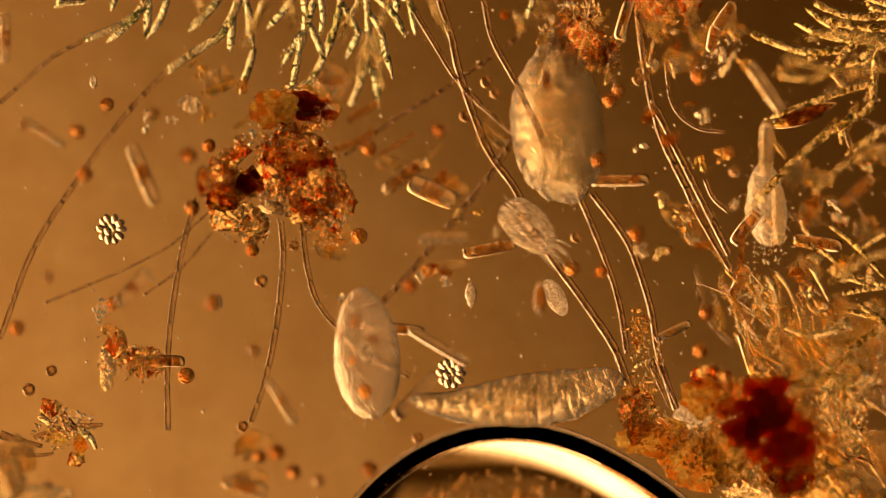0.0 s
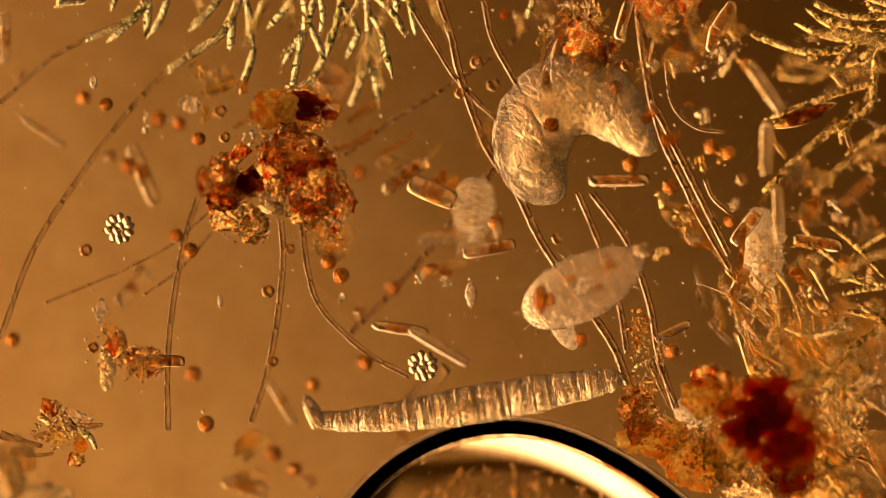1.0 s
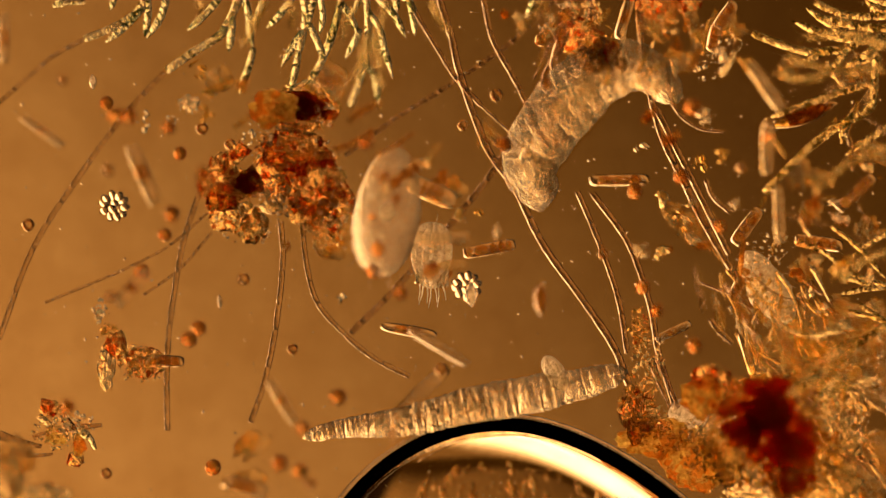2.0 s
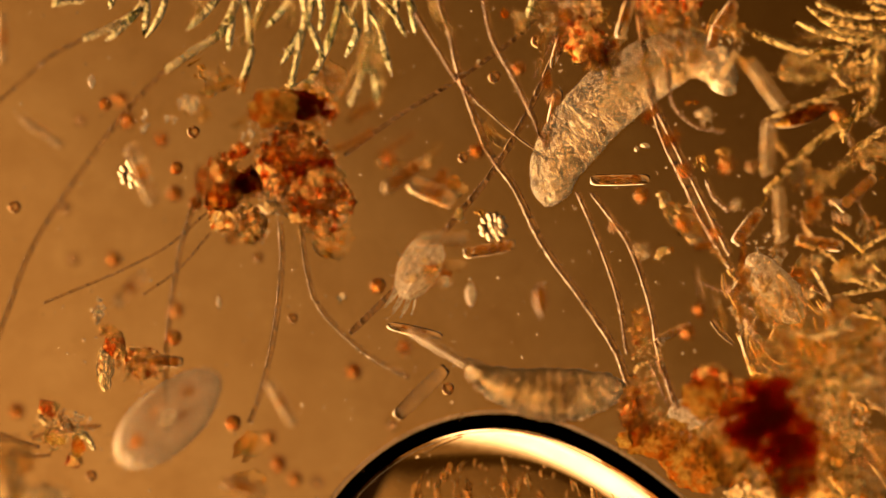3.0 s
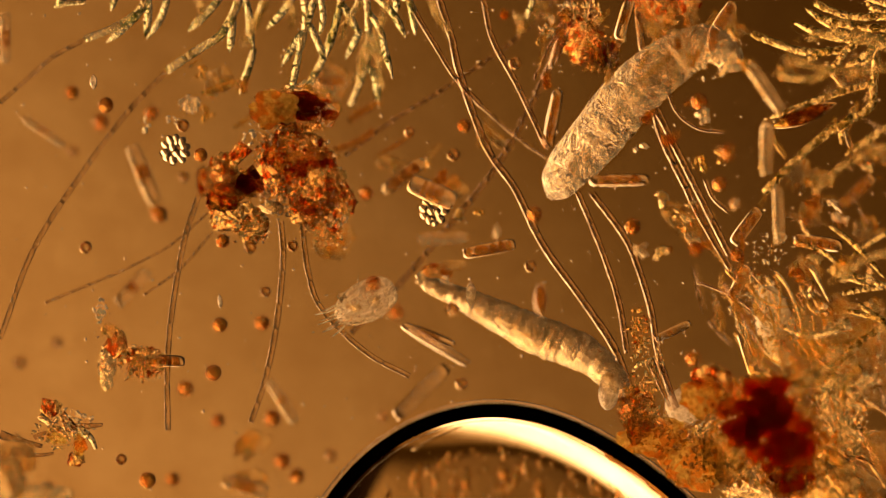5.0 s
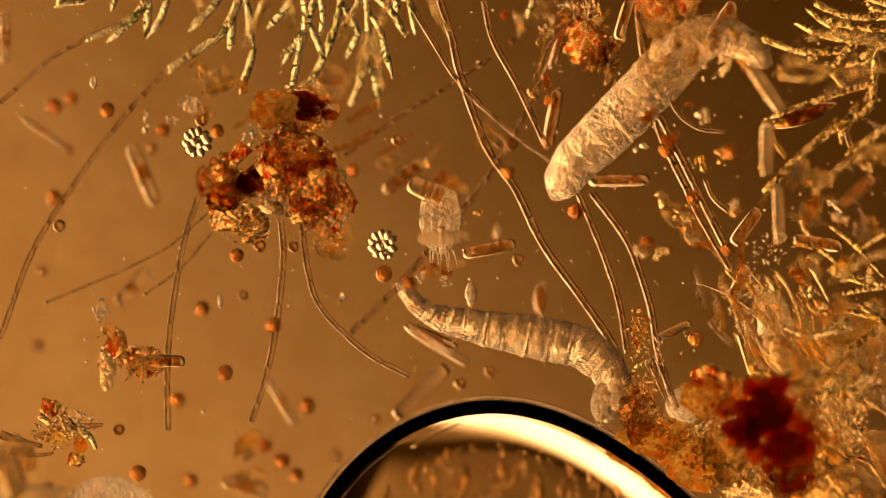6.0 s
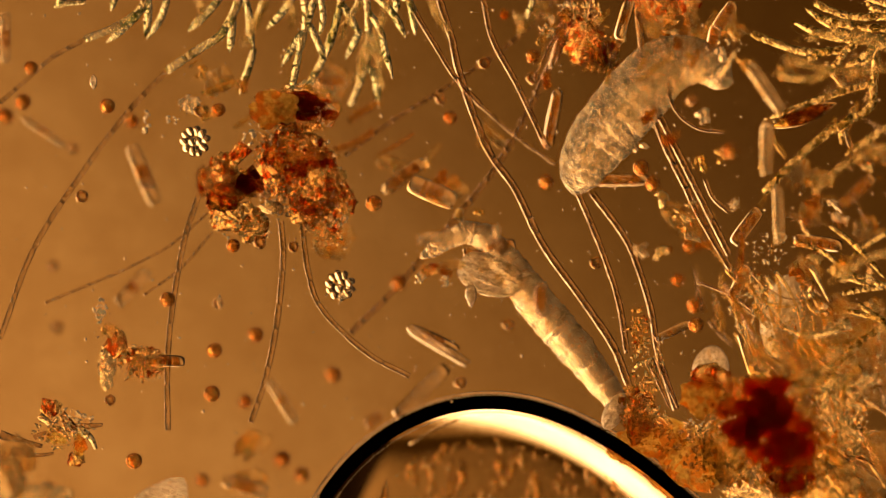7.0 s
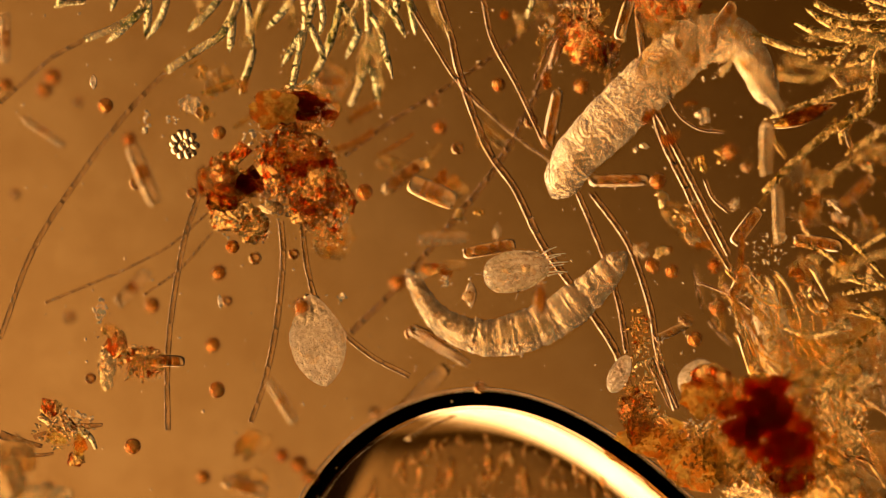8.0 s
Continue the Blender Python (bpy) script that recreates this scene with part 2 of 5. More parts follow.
# ---- mesh helpers ----
class Build:
    """Vertices and faces of one mesh."""

    def __init__(self):
        self.v, self.f = [], []

    def add(self, verts, faces):
        n = len(self.v)
        self.v.extend(verts)
        self.f.extend(tuple(i + n for i in f) for f in faces)
        return self

    def tube(self, pts, radii, sides=10, flat=1.0):
        """A closed tube along points, oval by flat in height."""
        verts, faces = [], []
        n = len(pts)
        for i, p in enumerate(pts):
            t = (pts[min(i + 1, n - 1)] - pts[max(i - 1, 0)]).normalized()
            side = Vector((0, 0, 1)).cross(t)
            side = side.normalized() if side.length > 1e-6 else Vector((1, 0, 0))
            up = t.cross(side)
            for j in range(sides):
                a = 2 * math.pi * j / sides
                verts.append(p + side * (radii[i] * math.cos(a)) + up * (radii[i] * flat * math.sin(a)))
        for i in range(n - 1):
            for j in range(sides):
                k = (j + 1) % sides
                faces.append((i * sides + j, i * sides + k, (i + 1) * sides + k, (i + 1) * sides + j))
        faces.append(tuple(range(sides))[::-1])
        faces.append(tuple((n - 1) * sides + j for j in range(sides)))
        return self.add(verts, faces)

    def blob(self, centre, size, rings=8, sides=12, rough=0.0, freq=3.0, seed=0.0, turn=0.0):
        """An uneven ellipsoid; turn in degrees about z."""
        rot = Matrix.Rotation(radians(turn), 3, "Z")
        verts, faces = [], []
        for i in range(1, rings):
            for j in range(sides):
                a, b = math.pi * i / rings, 2 * math.pi * j / sides
                d = Vector((math.sin(a) * math.cos(b), math.sin(a) * math.sin(b), math.cos(a)))
                verts.append(d)
        verts += [Vector((0, 0, 1)), Vector((0, 0, -1))]
        place = []
        for d in verts:
            k = 1 + rough * noise.noise(d * freq + Vector((seed, seed * 1.7, -seed))) + 0.5 * rough * noise.noise(d * freq * 2.7 + Vector((seed, 0, seed)))
            place.append(Vector(centre) + rot @ Vector((d.x * size[0] * k, d.y * size[1] * k, d.z * size[2] * k)))
        top, low = len(verts) - 2, len(verts) - 1
        for i in range(rings - 2):
            for j in range(sides):
                k = (j + 1) % sides
                faces.append((i * sides + j, (i + 1) * sides + j, (i + 1) * sides + k, i * sides + k))
        for j in range(sides):
            k = (j + 1) % sides
            faces.append((top, j, k))
            faces.append((low, (rings - 2) * sides + k, (rings - 2) * sides + j))
        return self.add(place, faces)

    def rugged(self, centre, size, seed, rings=44, sides=64):
        """A lump of matted matter with a coarse and a fine crumbled surface."""
        verts, faces = [], []
        dirs = [Vector((math.sin(math.pi * i / rings) * math.cos(2 * math.pi * j / sides), math.sin(math.pi * i / rings) * math.sin(2 * math.pi * j / sides),
                        math.cos(math.pi * i / rings))) for i in range(1, rings) for j in range(sides)] + [Vector((0, 0, 1)), Vector((0, 0, -1))]
        off = Vector((seed, seed * 1.7, -seed))
        for d in dirs:
            k = 1 + 0.42 * noise.noise(d * 1.9 + off) + 0.2 * noise.noise(d * 4.7 + off) + 0.12 * abs(noise.noise(d * 9 - off)) + 0.05 * noise.noise(d * 21 - off)
            verts.append(Vector(centre) + Vector((d.x * size[0] * k, d.y * size[1] * k, d.z * size[2] * k)))
        top, low = len(dirs) - 2, len(dirs) - 1
        for i in range(rings - 2):
            for j in range(sides):
                k = (j + 1) % sides
                faces.append((i * sides + j, (i + 1) * sides + j, (i + 1) * sides + k, i * sides + k))
        for j in range(sides):
            k = (j + 1) % sides
            faces.append((top, j, k))
            faces.append((low, (rings - 2) * sides + k, (rings - 2) * sides + j))
        return self.add(verts, faces)

    def object(self, name, material, parent=None, label="", smooth=True):
        me = bpy.data.meshes.new(name)
        me.from_pydata([tuple(v) for v in self.v], [], self.f)
        me.polygons.foreach_set("use_smooth", [smooth] * len(me.polygons))
        me.materials.append(material)
        ob = new(name, me)
        if parent is not None:
            ob.parent = parent
        if label:
            tagged(ob, label)
        return ob


def thing(name, label, category, where=Vector((0, 0, 0)), group=""):
    ob = new(name)
    ob.empty_display_size = 0.02
    ob.location = where
    return tagged(ob, label, category, group)


def curve(pts, n):
    """n points evenly spaced on a smooth line through plan points (x, y) or (x, y, z)."""
    p = [at(*q) for q in pts]
    if len(p) == 2:
        p = [p[0], p[0].lerp(p[1], 0.5), p[1]]
    p = [2 * p[0] - p[1]] + p + [2 * p[-1] - p[-2]]
    fine = []
    for i in range(1, len(p) - 2):
        for s in range(16):
            u = s / 16
            a, b, c, d = p[i - 1:i + 3]
            fine.append(0.5 * (2 * b + (c - a) * u + (2 * a - 5 * b + 4 * c - d) * u * u + (3 * b - a - 3 * c + d) * u ** 3))
    fine.append(p[-2])
    far = [0.0]
    for a, b in zip(fine, fine[1:]):
        far.append(far[-1] + (b - a).length)
    out, k = [], 0
    for i in range(n):
        want = far[-1] * i / (n - 1)
        while k < len(far) - 2 and far[k + 1] < want:
            k += 1
        span = far[k + 1] - far[k]
        out.append(fine[k].lerp(fine[k + 1], (want - far[k]) / span if span > 0 else 0))
    return out, far[-1]


# ---- the slide ----
def slide():
    b = Build()
    x, y = 1.7, 1.2
    v = [Vector((sx * x, sy * y, z)) for z in (-0.06, 0.0) for sx, sy in ((-1, -1), (1, -1), (1, 1), (-1, 1))]
    b.add(v, [(3, 2, 1, 0), (4, 5, 6, 7), (0, 1, 5, 4), (1, 2, 6, 5), (2, 3, 7, 6), (3, 0, 4, 7)])
    tagged(b.object("glass_slide", SLIDE, smooth=False), "clear glass microscope slide lit from below", "glass slide", kind="structure")


slide()


def water():
    """The layer of pond water in which all things hang."""
    b = Build()
    v = [Vector((sx * 1.65, sy * 1.15, z)) for z in (0.004, 0.72) for sx, sy in ((-1, -1), (1, -1), (1, 1), (-1, 1))]
    b.add(v, [(3, 2, 1, 0), (4, 5, 6, 7), (0, 1, 5, 4), (1, 2, 6, 5), (2, 3, 7, 6), (3, 0, 4, 7)])
    tagged(b.object("water", WATER, smooth=False), "clear layer of pond water over the slide", "water", kind="structure")


water()


# ---- threads and algae ----
def filament(pts, radius, cell=0.045, label="clear jointed algal thread hanging in the water", material=None, wobble=0.06):
    """A thread of cells of uneven length set end to end, with a cross wall between each two."""
    root = thing("algal_filament", label, "filament")
    _, length = curve(pts, 8)
    rng = random.Random(round(pts[0][0] * 3 + pts[-1][1]))
    n = max(2, round(length / cell))
    line, _ = curve(pts, n * 6 + 1)
    cuts = [0] + sorted(min(n * 6 - 3, max(3, i * 6 + rng.randint(-2, 2))) for i in range(1, n)) + [n * 6]
    radius *= 0.8
    swell = [1 + 0.09 * noise.noise(Vector((k * 0.11, pts[0][0], pts[-1][1]))) + 0.05 * noise.noise(Vector((k * 0.45, pts[0][1], 3.0))) for k in range(n * 6 + 1)]
    for i in range(n):
        a, b = cuts[i], cuts[i + 1]
        k = 1 + wobble * rng.uniform(-0.6, 0.6)
        rad = [radius * k * swell[j] * (0.94 if j in (a, b) else 1.0) for j in range(a, b + 1)]
        Build().tube(line[a:b + 1], rad, 12).object("cell", material or CLEAR, root)
        if i and radius > 0.0045 and cell > 0.035 and rng.random() < 0.75:
            Build().tube([line[a].lerp(line[a - 1], 0.15), line[a].lerp(line[a + 1], 0.15)], [radius * 0.9 * swell[a]] * 2, 10).object("cross_wall", SEPTUM, root)
    return root


def alga(label, stalk, branches, radius=0.008, dim_olive=False):
    """A tuft: a jointed stalk and pointed branches, each a tapered row of cells."""
    root = thing("green_alga", label, "alga")
    for i, (pts, r) in enumerate(stalk):
        line, length = curve(pts, 40)
        n = max(2, round(length / 0.04))
        rad = [0.85 * r * (0.86 + 0.14 * abs(math.sin(math.pi * n * k / 39)) ** 0.5) for k in range(40)]
        Build().tube(line, rad, 10).object("stalk", DIM_OLIVE if dim_olive else GREEN_STALK, root)
    for i, pts in enumerate(branches):
        sink = (0.0, 0.03, 0.055, 0.015)[i % 4]
        line, length = curve([p if len(p) == 3 else (*p, FOCUS - sink * min(1, k)) for k, p in enumerate(pts)], 26)
        rad = [0.86 * radius * (0.72 + 0.28 * min(1, k / 6)) * (1 if k < 18 else max(0.14, 1 - ((k - 18) / 7.4) ** 1.7))
               * (1 + 0.07 * math.sin(k * 2.1 + i)) for k in range(26)]
        Build().tube(line, rad, 10).object("branch", DIM_OLIVE if dim_olive else GREEN, root)
    return root


def threads():
    low = 0.09
    filament([(0, 600), (60, 440), (150, 300), (225, 200), (295, 126)], 0.0065, 0.05, material=THIN)
    filament([(0, 182, 0.24), (45, 143, 0.24), (95, 100, 0.23), (150, 70)], 0.0055, 0.045, material=THIN)
    filament([(352, 345), (325, 430), (303, 560), (296, 660), (297, 762)], 0.0068, 0.07, material=THIN)
    filament([(497, 392, 0.16), (501, 460, 0.16), (490, 570, 0.157), (470, 670, 0.18), (444, 748, 0.19)], 0.0068, 0.05, material=THIN)
    filament([(533, 385, 0.157), (545, 480, 0.157), (570, 548, 0.18), (648, 624, 0.19), (725, 666)], 0.0065, 0.055, material=THIN)
    filament([(80, 536, 0.15), (150, 507, 0.14), (215, 480, 0.13)], 0.0036, 0.03, material=THIN)
    filament([(215, 480, 0.15), (300, 435, 0.13), (370, 375, 0.13)], 0.0034, 0.03, material=THIN)
    filament([(255, 522, 0.16), (320, 475, 0.13), (375, 412, 0.13)], 0.0034, 0.03, material=THIN)
    filament([(778, 0, 0.19), (800, 70, 0.185), (815, 135, 0.18), (862, 262, 0.175), (912, 335, 0.157), (960, 432, 0.165), (1030, 530, 0.165), (1085, 612, 0.16), (1112, 680, 0.16)], 0.0085, 0.06)
    filament([(856, 0), (872, 70), (915, 150), (968, 262)], 0.0068, 0.05)
    filament([(722, 0), (765, 72), (808, 140), (850, 186, 0.15)], 0.0062, 0.05)
    filament([(850, 186, 0.14), (910, 238, 0.11), (985, 292, low)], 0.0042, 0.05, material=THIN)
    filament([(1022, 340, 0.157), (1060, 430, 0.157), (1094, 530, 0.157), (1110, 625, 0.157)], 0.0068, 0.06)
    filament([(1048, 342, 0.157), (1112, 432, 0.157), (1150, 540, 0.157), (1165, 625, 0.157), (1196, 725, 0.157)], 0.0072, 0.06)
    filament([(1127, 0, 0.2), (1138, 95, 0.15), (1165, 225, 0.14), (1215, 335, 0.18), (1262, 425), (1303, 492)], 0.0078, 0.06)
    filament([(1160, 190, 0.16), (1200, 270, 0.157), (1240, 350, 0.157), (1290, 450, 0.18)], 0.0075, 0.06)
    filament([(1010, 20, low), (965, 135, low), (885, 285, low), (795, 400, low), (705, 505, low), (620, 590, low)], 0.0072, 0.042)
    filament([(985, 0, low), (905, 75, low), (800, 148, low), (700, 210, low), (610, 276, low)], 0.0055, 0.04)
    filament([(1178, 110), (1190, 185), (1230, 225), (1282, 234)], 0.0042, 0.06)
    filament([(1248, 318), (1262, 350), (1290, 375)], 0.0055, 0.06)
    filament([(1240, 500), (1300, 525), (1330, 548)], 0.004, 0.03)


def tufts():
    far = 0.37
    alga("soft pale green alga tuft hanging high in the water", [([(470, -12, far), (460, 30, far), (430, 80, far)], 0.006), ([(690, -12, far), (668, 60, far), (640, 130, far)], 0.006)], [
        [(480, -10, far), (460, 25, far), (440, 50, far)], [(345, -10, far), (360, 20, far), (345, 45, far)], [(500, -10, far), (520, 20, far), (515, 50, far)],
        [(650, 60, far), (640, 110, far), (625, 150, far)], [(668, 70, far), (672, 120, far), (678, 165, far)], [(640, 0, far), (615, 40, far), (605, 75, far)], [(760, -10, far), (775, 30, far), (800, 60, far)],
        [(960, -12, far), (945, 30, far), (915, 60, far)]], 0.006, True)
    alga("soft yellow-green alga tuft hanging high in the water", [([(1590, 120, far), (1480, 125, far), (1390, 100, far)], 0.007), ([(1590, 250, far), (1500, 290, far), (1440, 340, far)], 0.007)], [
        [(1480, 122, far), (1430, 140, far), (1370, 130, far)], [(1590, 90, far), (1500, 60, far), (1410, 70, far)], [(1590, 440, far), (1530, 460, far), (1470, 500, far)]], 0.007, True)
    alga("yellow-green branching alga with pointed granular branches", [
        ([(150, 70), (200, 50), (240, 25), (266, -10)], 0.0085)], [
        [(255, 15), (222, 48), (188, 76)], [(264, 0), (262, 35), (257, 66)], [(298, -12), (286, 30), (260, 70)]])
    alga("yellow-green branching alga with a long bare thread", [
        ([(295, 126), (345, 92), (392, 60), (418, 12), (424, -12)], 0.0095)], [
        [(413, 30), (410, 60), (406, 93)], [(392, -5), (362, 28), (332, 56)], [(398, 52), (394, 62), (392, 72)],
        [(432, -10), (441, 30), (443, 60), (450, 85)], [(450, 85), (440, 120), (424, 168)]], 0.0085)
    alga("green alga tuft with many pointed side branches", [
        ([(537, -12), (541, 40), (530, 90)], 0.0085), ([(606, -12), (595, 40), (578, 85)], 0.008)], [
        [(530, 90), (523, 125), (514, 165)], [(522, -8), (500, 22), (472, 52)], [(534, 58), (516, 88), (498, 118)],
        [(546, 40), (562, 75), (574, 106)], [(600, 12), (592, 50), (577, 102)], [(607, 8), (622, 35), (636, 62)],
        [(637, 55), (625, 80), (611, 105)], [(580, 85, 0.15), (565, 118, 0.14), (540, 158, 0.13)], [(560, -10), (550, 20), (545, 45)]])
    alga("pale green alga tuft, half out of focus", [
        ([(648, -12), (652, 50), (650, 110, 0.27), (636, 150, 0.29), (620, 188, 0.30)], 0.008), ([(690, -12), (720, 0), (735, 20)], 0.007)], [
        [(652, 20), (672, 52), (682, 92), (695, 136)], [(660, -10), (696, 25), (719, 68)], [(655, 60), (668, 85), (685, 95)],
        [(722, -10), (730, 25), (735, 64)], [(650, 115, 0.27), (664, 140, 0.29), (672, 195, 0.30)], [(697, -10), (702, 8), (700, 25)],
        [(945, -12), (940, 12), (928, 38)]], 0.0078)
    alga("small clear alga tips at the edge of the tuft", [([(96, 12), (120, 6), (152, 4)], 0.006)], [
        [(100, 10), (112, -2), (128, -14)], [(206, -10), (200, 8), (196, 20)], [(470, -12), (462, 14), (450, 40)], [(566, -12), (572, 30), (566, 62)], [(640, -12), (632, 10), (618, 32)]], 0.007)
    alga("yellow-green alga with spreading jagged branches", [
        ([(1580, 62), (1530, 72), (1490, 88), (1425, 92), (1378, 78), (1330, 60)], 0.0088), ([(1580, 30), (1500, 28), (1440, 5)], 0.008)], [
        [(1470, 86), (1445, 98), (1418, 110)], [(1496, 92), (1485, 108), (1468, 128)], [(1556, 70), (1530, 100), (1490, 122)],
        [(1520, 72), (1475, 48), (1425, 15)], [(1590, 50), (1520, 48), (1440, 28)], [(1590, 10), (1545, 0), (1525, -10)],
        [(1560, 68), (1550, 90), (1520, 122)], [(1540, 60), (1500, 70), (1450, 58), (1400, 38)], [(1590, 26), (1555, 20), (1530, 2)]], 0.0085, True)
    alga("yellow-green jointed alga stem with a side shoot", [
        ([(1352, 342), (1400, 292), (1450, 247), (1500, 215), (1540, 190), (1546, 150), (1552, 95)], 0.0095)], [
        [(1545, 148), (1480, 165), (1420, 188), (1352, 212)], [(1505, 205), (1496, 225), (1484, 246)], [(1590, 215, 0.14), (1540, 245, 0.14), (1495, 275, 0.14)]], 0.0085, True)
    alga("jagged yellow-green alga branch among the debris", [
        ([(1405, 428, 0.19), (1460, 448, 0.2), (1500, 482), (1550, 500), (1590, 510)], 0.006), ([(1590, 560), (1530, 600), (1455, 668, 0.18)], 0.0075)], [
        [(1465, 478), (1500, 492), (1545, 505)], [(1490, 520), (1530, 512), (1590, 505)], [(1590, 400), (1545, 428), (1495, 462)],
        [(1470, 400), (1520, 440), (1565, 492)], [(1500, 550), (1540, 560), (1590, 575)], [(1520, 538), (1550, 560), (1590, 575)],
        [(1480, 612), (1530, 598), (1590, 570)]], 0.006, True)


# ---- diatoms and rods ----
def rod(p, q, radius, label, brown=0.6, name="rod_diatom", ends=0.8, flat=0.8, group="", shell=None):
    """A box-like shell with rounded ends and plastids inside, from p to q on the plan."""
    a, b = at(*p), at(*q)
    root = thing(name, label, "diatom", (a + b) / 2, group)
    d = (b - a) / 2
    n = 14
    line = [d * (-1 + 2 * i / n) for i in range(n + 1)]
    rad = [radius * (ends + (1 - ends) * math.sin(math.pi * i / n) ** 0.5) * (0.8 if i in (0, n) else 1) for i in range(n + 1)]
    Build().tube(line, rad, 12, flat).object("shell", shell or (PALE_SHELL if a.z > 0.32 else SILICA), root)
    if brown > 0:
        rng = random.Random(round(p[0] * 7 + p[1]))
        u = -brown
        while u < brown - 0.1:
            w = rng.uniform(0.12, 0.55)
            w = min(w, brown - u)
            inner = [d * (u + w * k / 5) for k in range(6)]
            Build().tube(inner, [radius * rng.uniform(0.55, 0.8) * (0.6 if k in (0, 5) else 1) for k in range(6)], 8, flat * 0.7).object("plastid", BROWN, root)
            u += w + rng.uniform(0.02, 0.10)
    return root


def spindle(p, q, radius, label, material, name, parts=True):
    a, b = at(*p), at(*q)
    root = thing(name, label, "diatom", (a + b) / 2)
    d = (b - a) / 2
    n = 18
    line = [d * (-1 + 2 * i / n) for i in range(n + 1)]
    rad = [radius * max(0.08, math.sin(math.pi * i / n) ** 0.8) for i in range(n + 1)]
    Build().tube(line, rad, 12, 0.6).object("shell", SILICA, root)
    if parts:
        Build().tube([v * 0.86 for v in line], [r * 0.8 for r in rad], 10, 0.5).object("plastid", material, root)
    return root


def rods():
    lo = 0.09
    rod((1043, 320, lo), (1148, 318, lo), 0.0105, "brown banded rod-shaped diatom with a clear shell", 0.70)
    rod((1482, 372, lo), (1546, 312, lo), 0.0115, "pale brown rod-shaped diatom lying in the pond water", 0.75)
    rod((1406, 424, 0.17), (1490, 436, 0.17), 0.0125, "dark brown rod-shaped diatom lying in the pond water", 0.85)
    rod((1298, 432, 0.18), (1345, 370, 0.18), 0.0125, "amber rod-shaped diatom lying in the pond water", 0.80)
    rod((1296, 526, 0.18), (1324, 470, 0.18), 0.0105, "dark amber rod-shaped diatom lying in the pond water", 0.80)
    rod((1376, 330, 0.31), (1380, 432, 0.31), 0.010, "pale colourless rod-shaped diatom hanging high in the water", 0.00)
    rod((1358, 215, 0.33), (1356, 310, 0.33), 0.012, "pale colourless rod-shaped diatom hanging high in the water", 0.00)
    rod((1325, 112, 0.33), (1382, 195, 0.33), 0.0125, "pale cream rod-shaped diatom hanging high in the water", 0.00)
    rod((232, 256, 0.33), (276, 362, 0.33), 0.0145, "pale cream rod-shaped diatom hanging high in the water", 0.30)
    rod((476, 672, 0.33), (524, 750, 0.33), 0.0105, "pale cream rod-shaped diatom hanging high in the water", 0.20)
    rod((262, 478, 0.33), (208, 540, 0.33), 0.0125, "pale amber rod high in the water", 0.20)
    rod((40, 208, 0.34), (115, 258, 0.34), 0.0085, "faint pale rod high in the water", 0.20)
    rod((820, 449, 0.16), (912, 432, 0.16), 0.0115, "brown rod-shaped diatom lying in the pond water", 0.85)
    rod((740, 424, 0.33), (828, 420, 0.33), 0.011, "colourless rod-shaped diatom hanging high in the water", 0.00)
    rod((680, 338, 0.31), (748, 286, 0.25), 0.0125, "amber rod-shaped diatom lying in the pond water", 0.70, shell=PALE_SHELL)
    rod((724, 322, 0.24), (806, 358, 0.24), 0.019, "broad amber diatom with fine lines", 0.45, shell=PALE_SHELL)
    rod((700, 738, 0.035), (790, 650, 0.035), 0.0135, "colourless rod-shaped diatom beside the bubble", 0.00)
    rod((724, 582, 0.29), (830, 645, 0.29), 0.0095, "colourless rod-shaped diatom lying in the pond water", 0.00)
    rod((10, 22, 0.31), (10, 112, 0.31), 0.0095, "pale colourless rod-shaped diatom hanging high in the water", 0.33)
    rod((1258, 92), (1268, 45), 0.0115, "golden rod-shaped diatom lying in the pond water", 0.75)
    rod((1268, 50), (1300, 5), 0.0115, "golden brown rod-shaped diatom lying in the pond water", 0.75)
    rod((1094, 70), (1118, -10), 0.011, "golden rod-shaped diatom lying in the pond water", 0.30)
    rod((395, 850, 0.32), (475, 872, 0.32), 0.014, "amber rod-shaped diatom lying in the pond water", 0.50)
    rod((1310, 590, 0.18), (1332, 662, 0.18), 0.008, "pale thin rod-shaped diatom lying in the pond water", 0.00)
    rod((1160, 602, 0.16), (1222, 572, 0.16), 0.008, "thin amber rod-shaped diatom beside the threads", 0.30)
    rod((1000, 50, lo), (975, 122, lo), 0.0085, "clear pointed diatom lying in the pond water", 0.4, ends=0.3)
    rod((988, 160, 0.1), (968, 262, 0.1), 0.0105, "brown rod-shaped diatom lying in the pond water", 0.85)
    rod((255, 638, 0.21), (326, 640, 0.19), 0.011, "green-brown rod-shaped diatom lying in the pond water", 0.80)
    rod((560, 145, 0.32), (615, 146, 0.32), 0.010, "brown rod-shaped diatom deep under the algae", 0.85)
    spindle((1362, 226), (1482, 182), 0.0175, "dark brown spindle-shaped diatom with a gold rim", DARK_BROWN, "spindle_diatom")
    spindle((833, 497, 0.25), (834, 545, 0.25), 0.0105, "small pale spindle-shaped cell", PALE, "spindle_cell")
    spindle((955, 498, 0.33), (958, 562, 0.33), 0.012, "dark brown spindle shape high in the water", BROWN, "spindle_cell")
    spindle((165, 131), (166, 160), 0.0068, "small pinkish oval cell in open water", PALE, "spindle_cell")
    spindle((455, 366), (505, 368), 0.013, "amber spindle-shaped diatom in the rusty flock", FLOCK, "spindle_diatom")
    spindle((388, 520, 0.25), (391, 548, 0.25), 0.0045, "small thin pale cell", PALE, "spindle_cell")


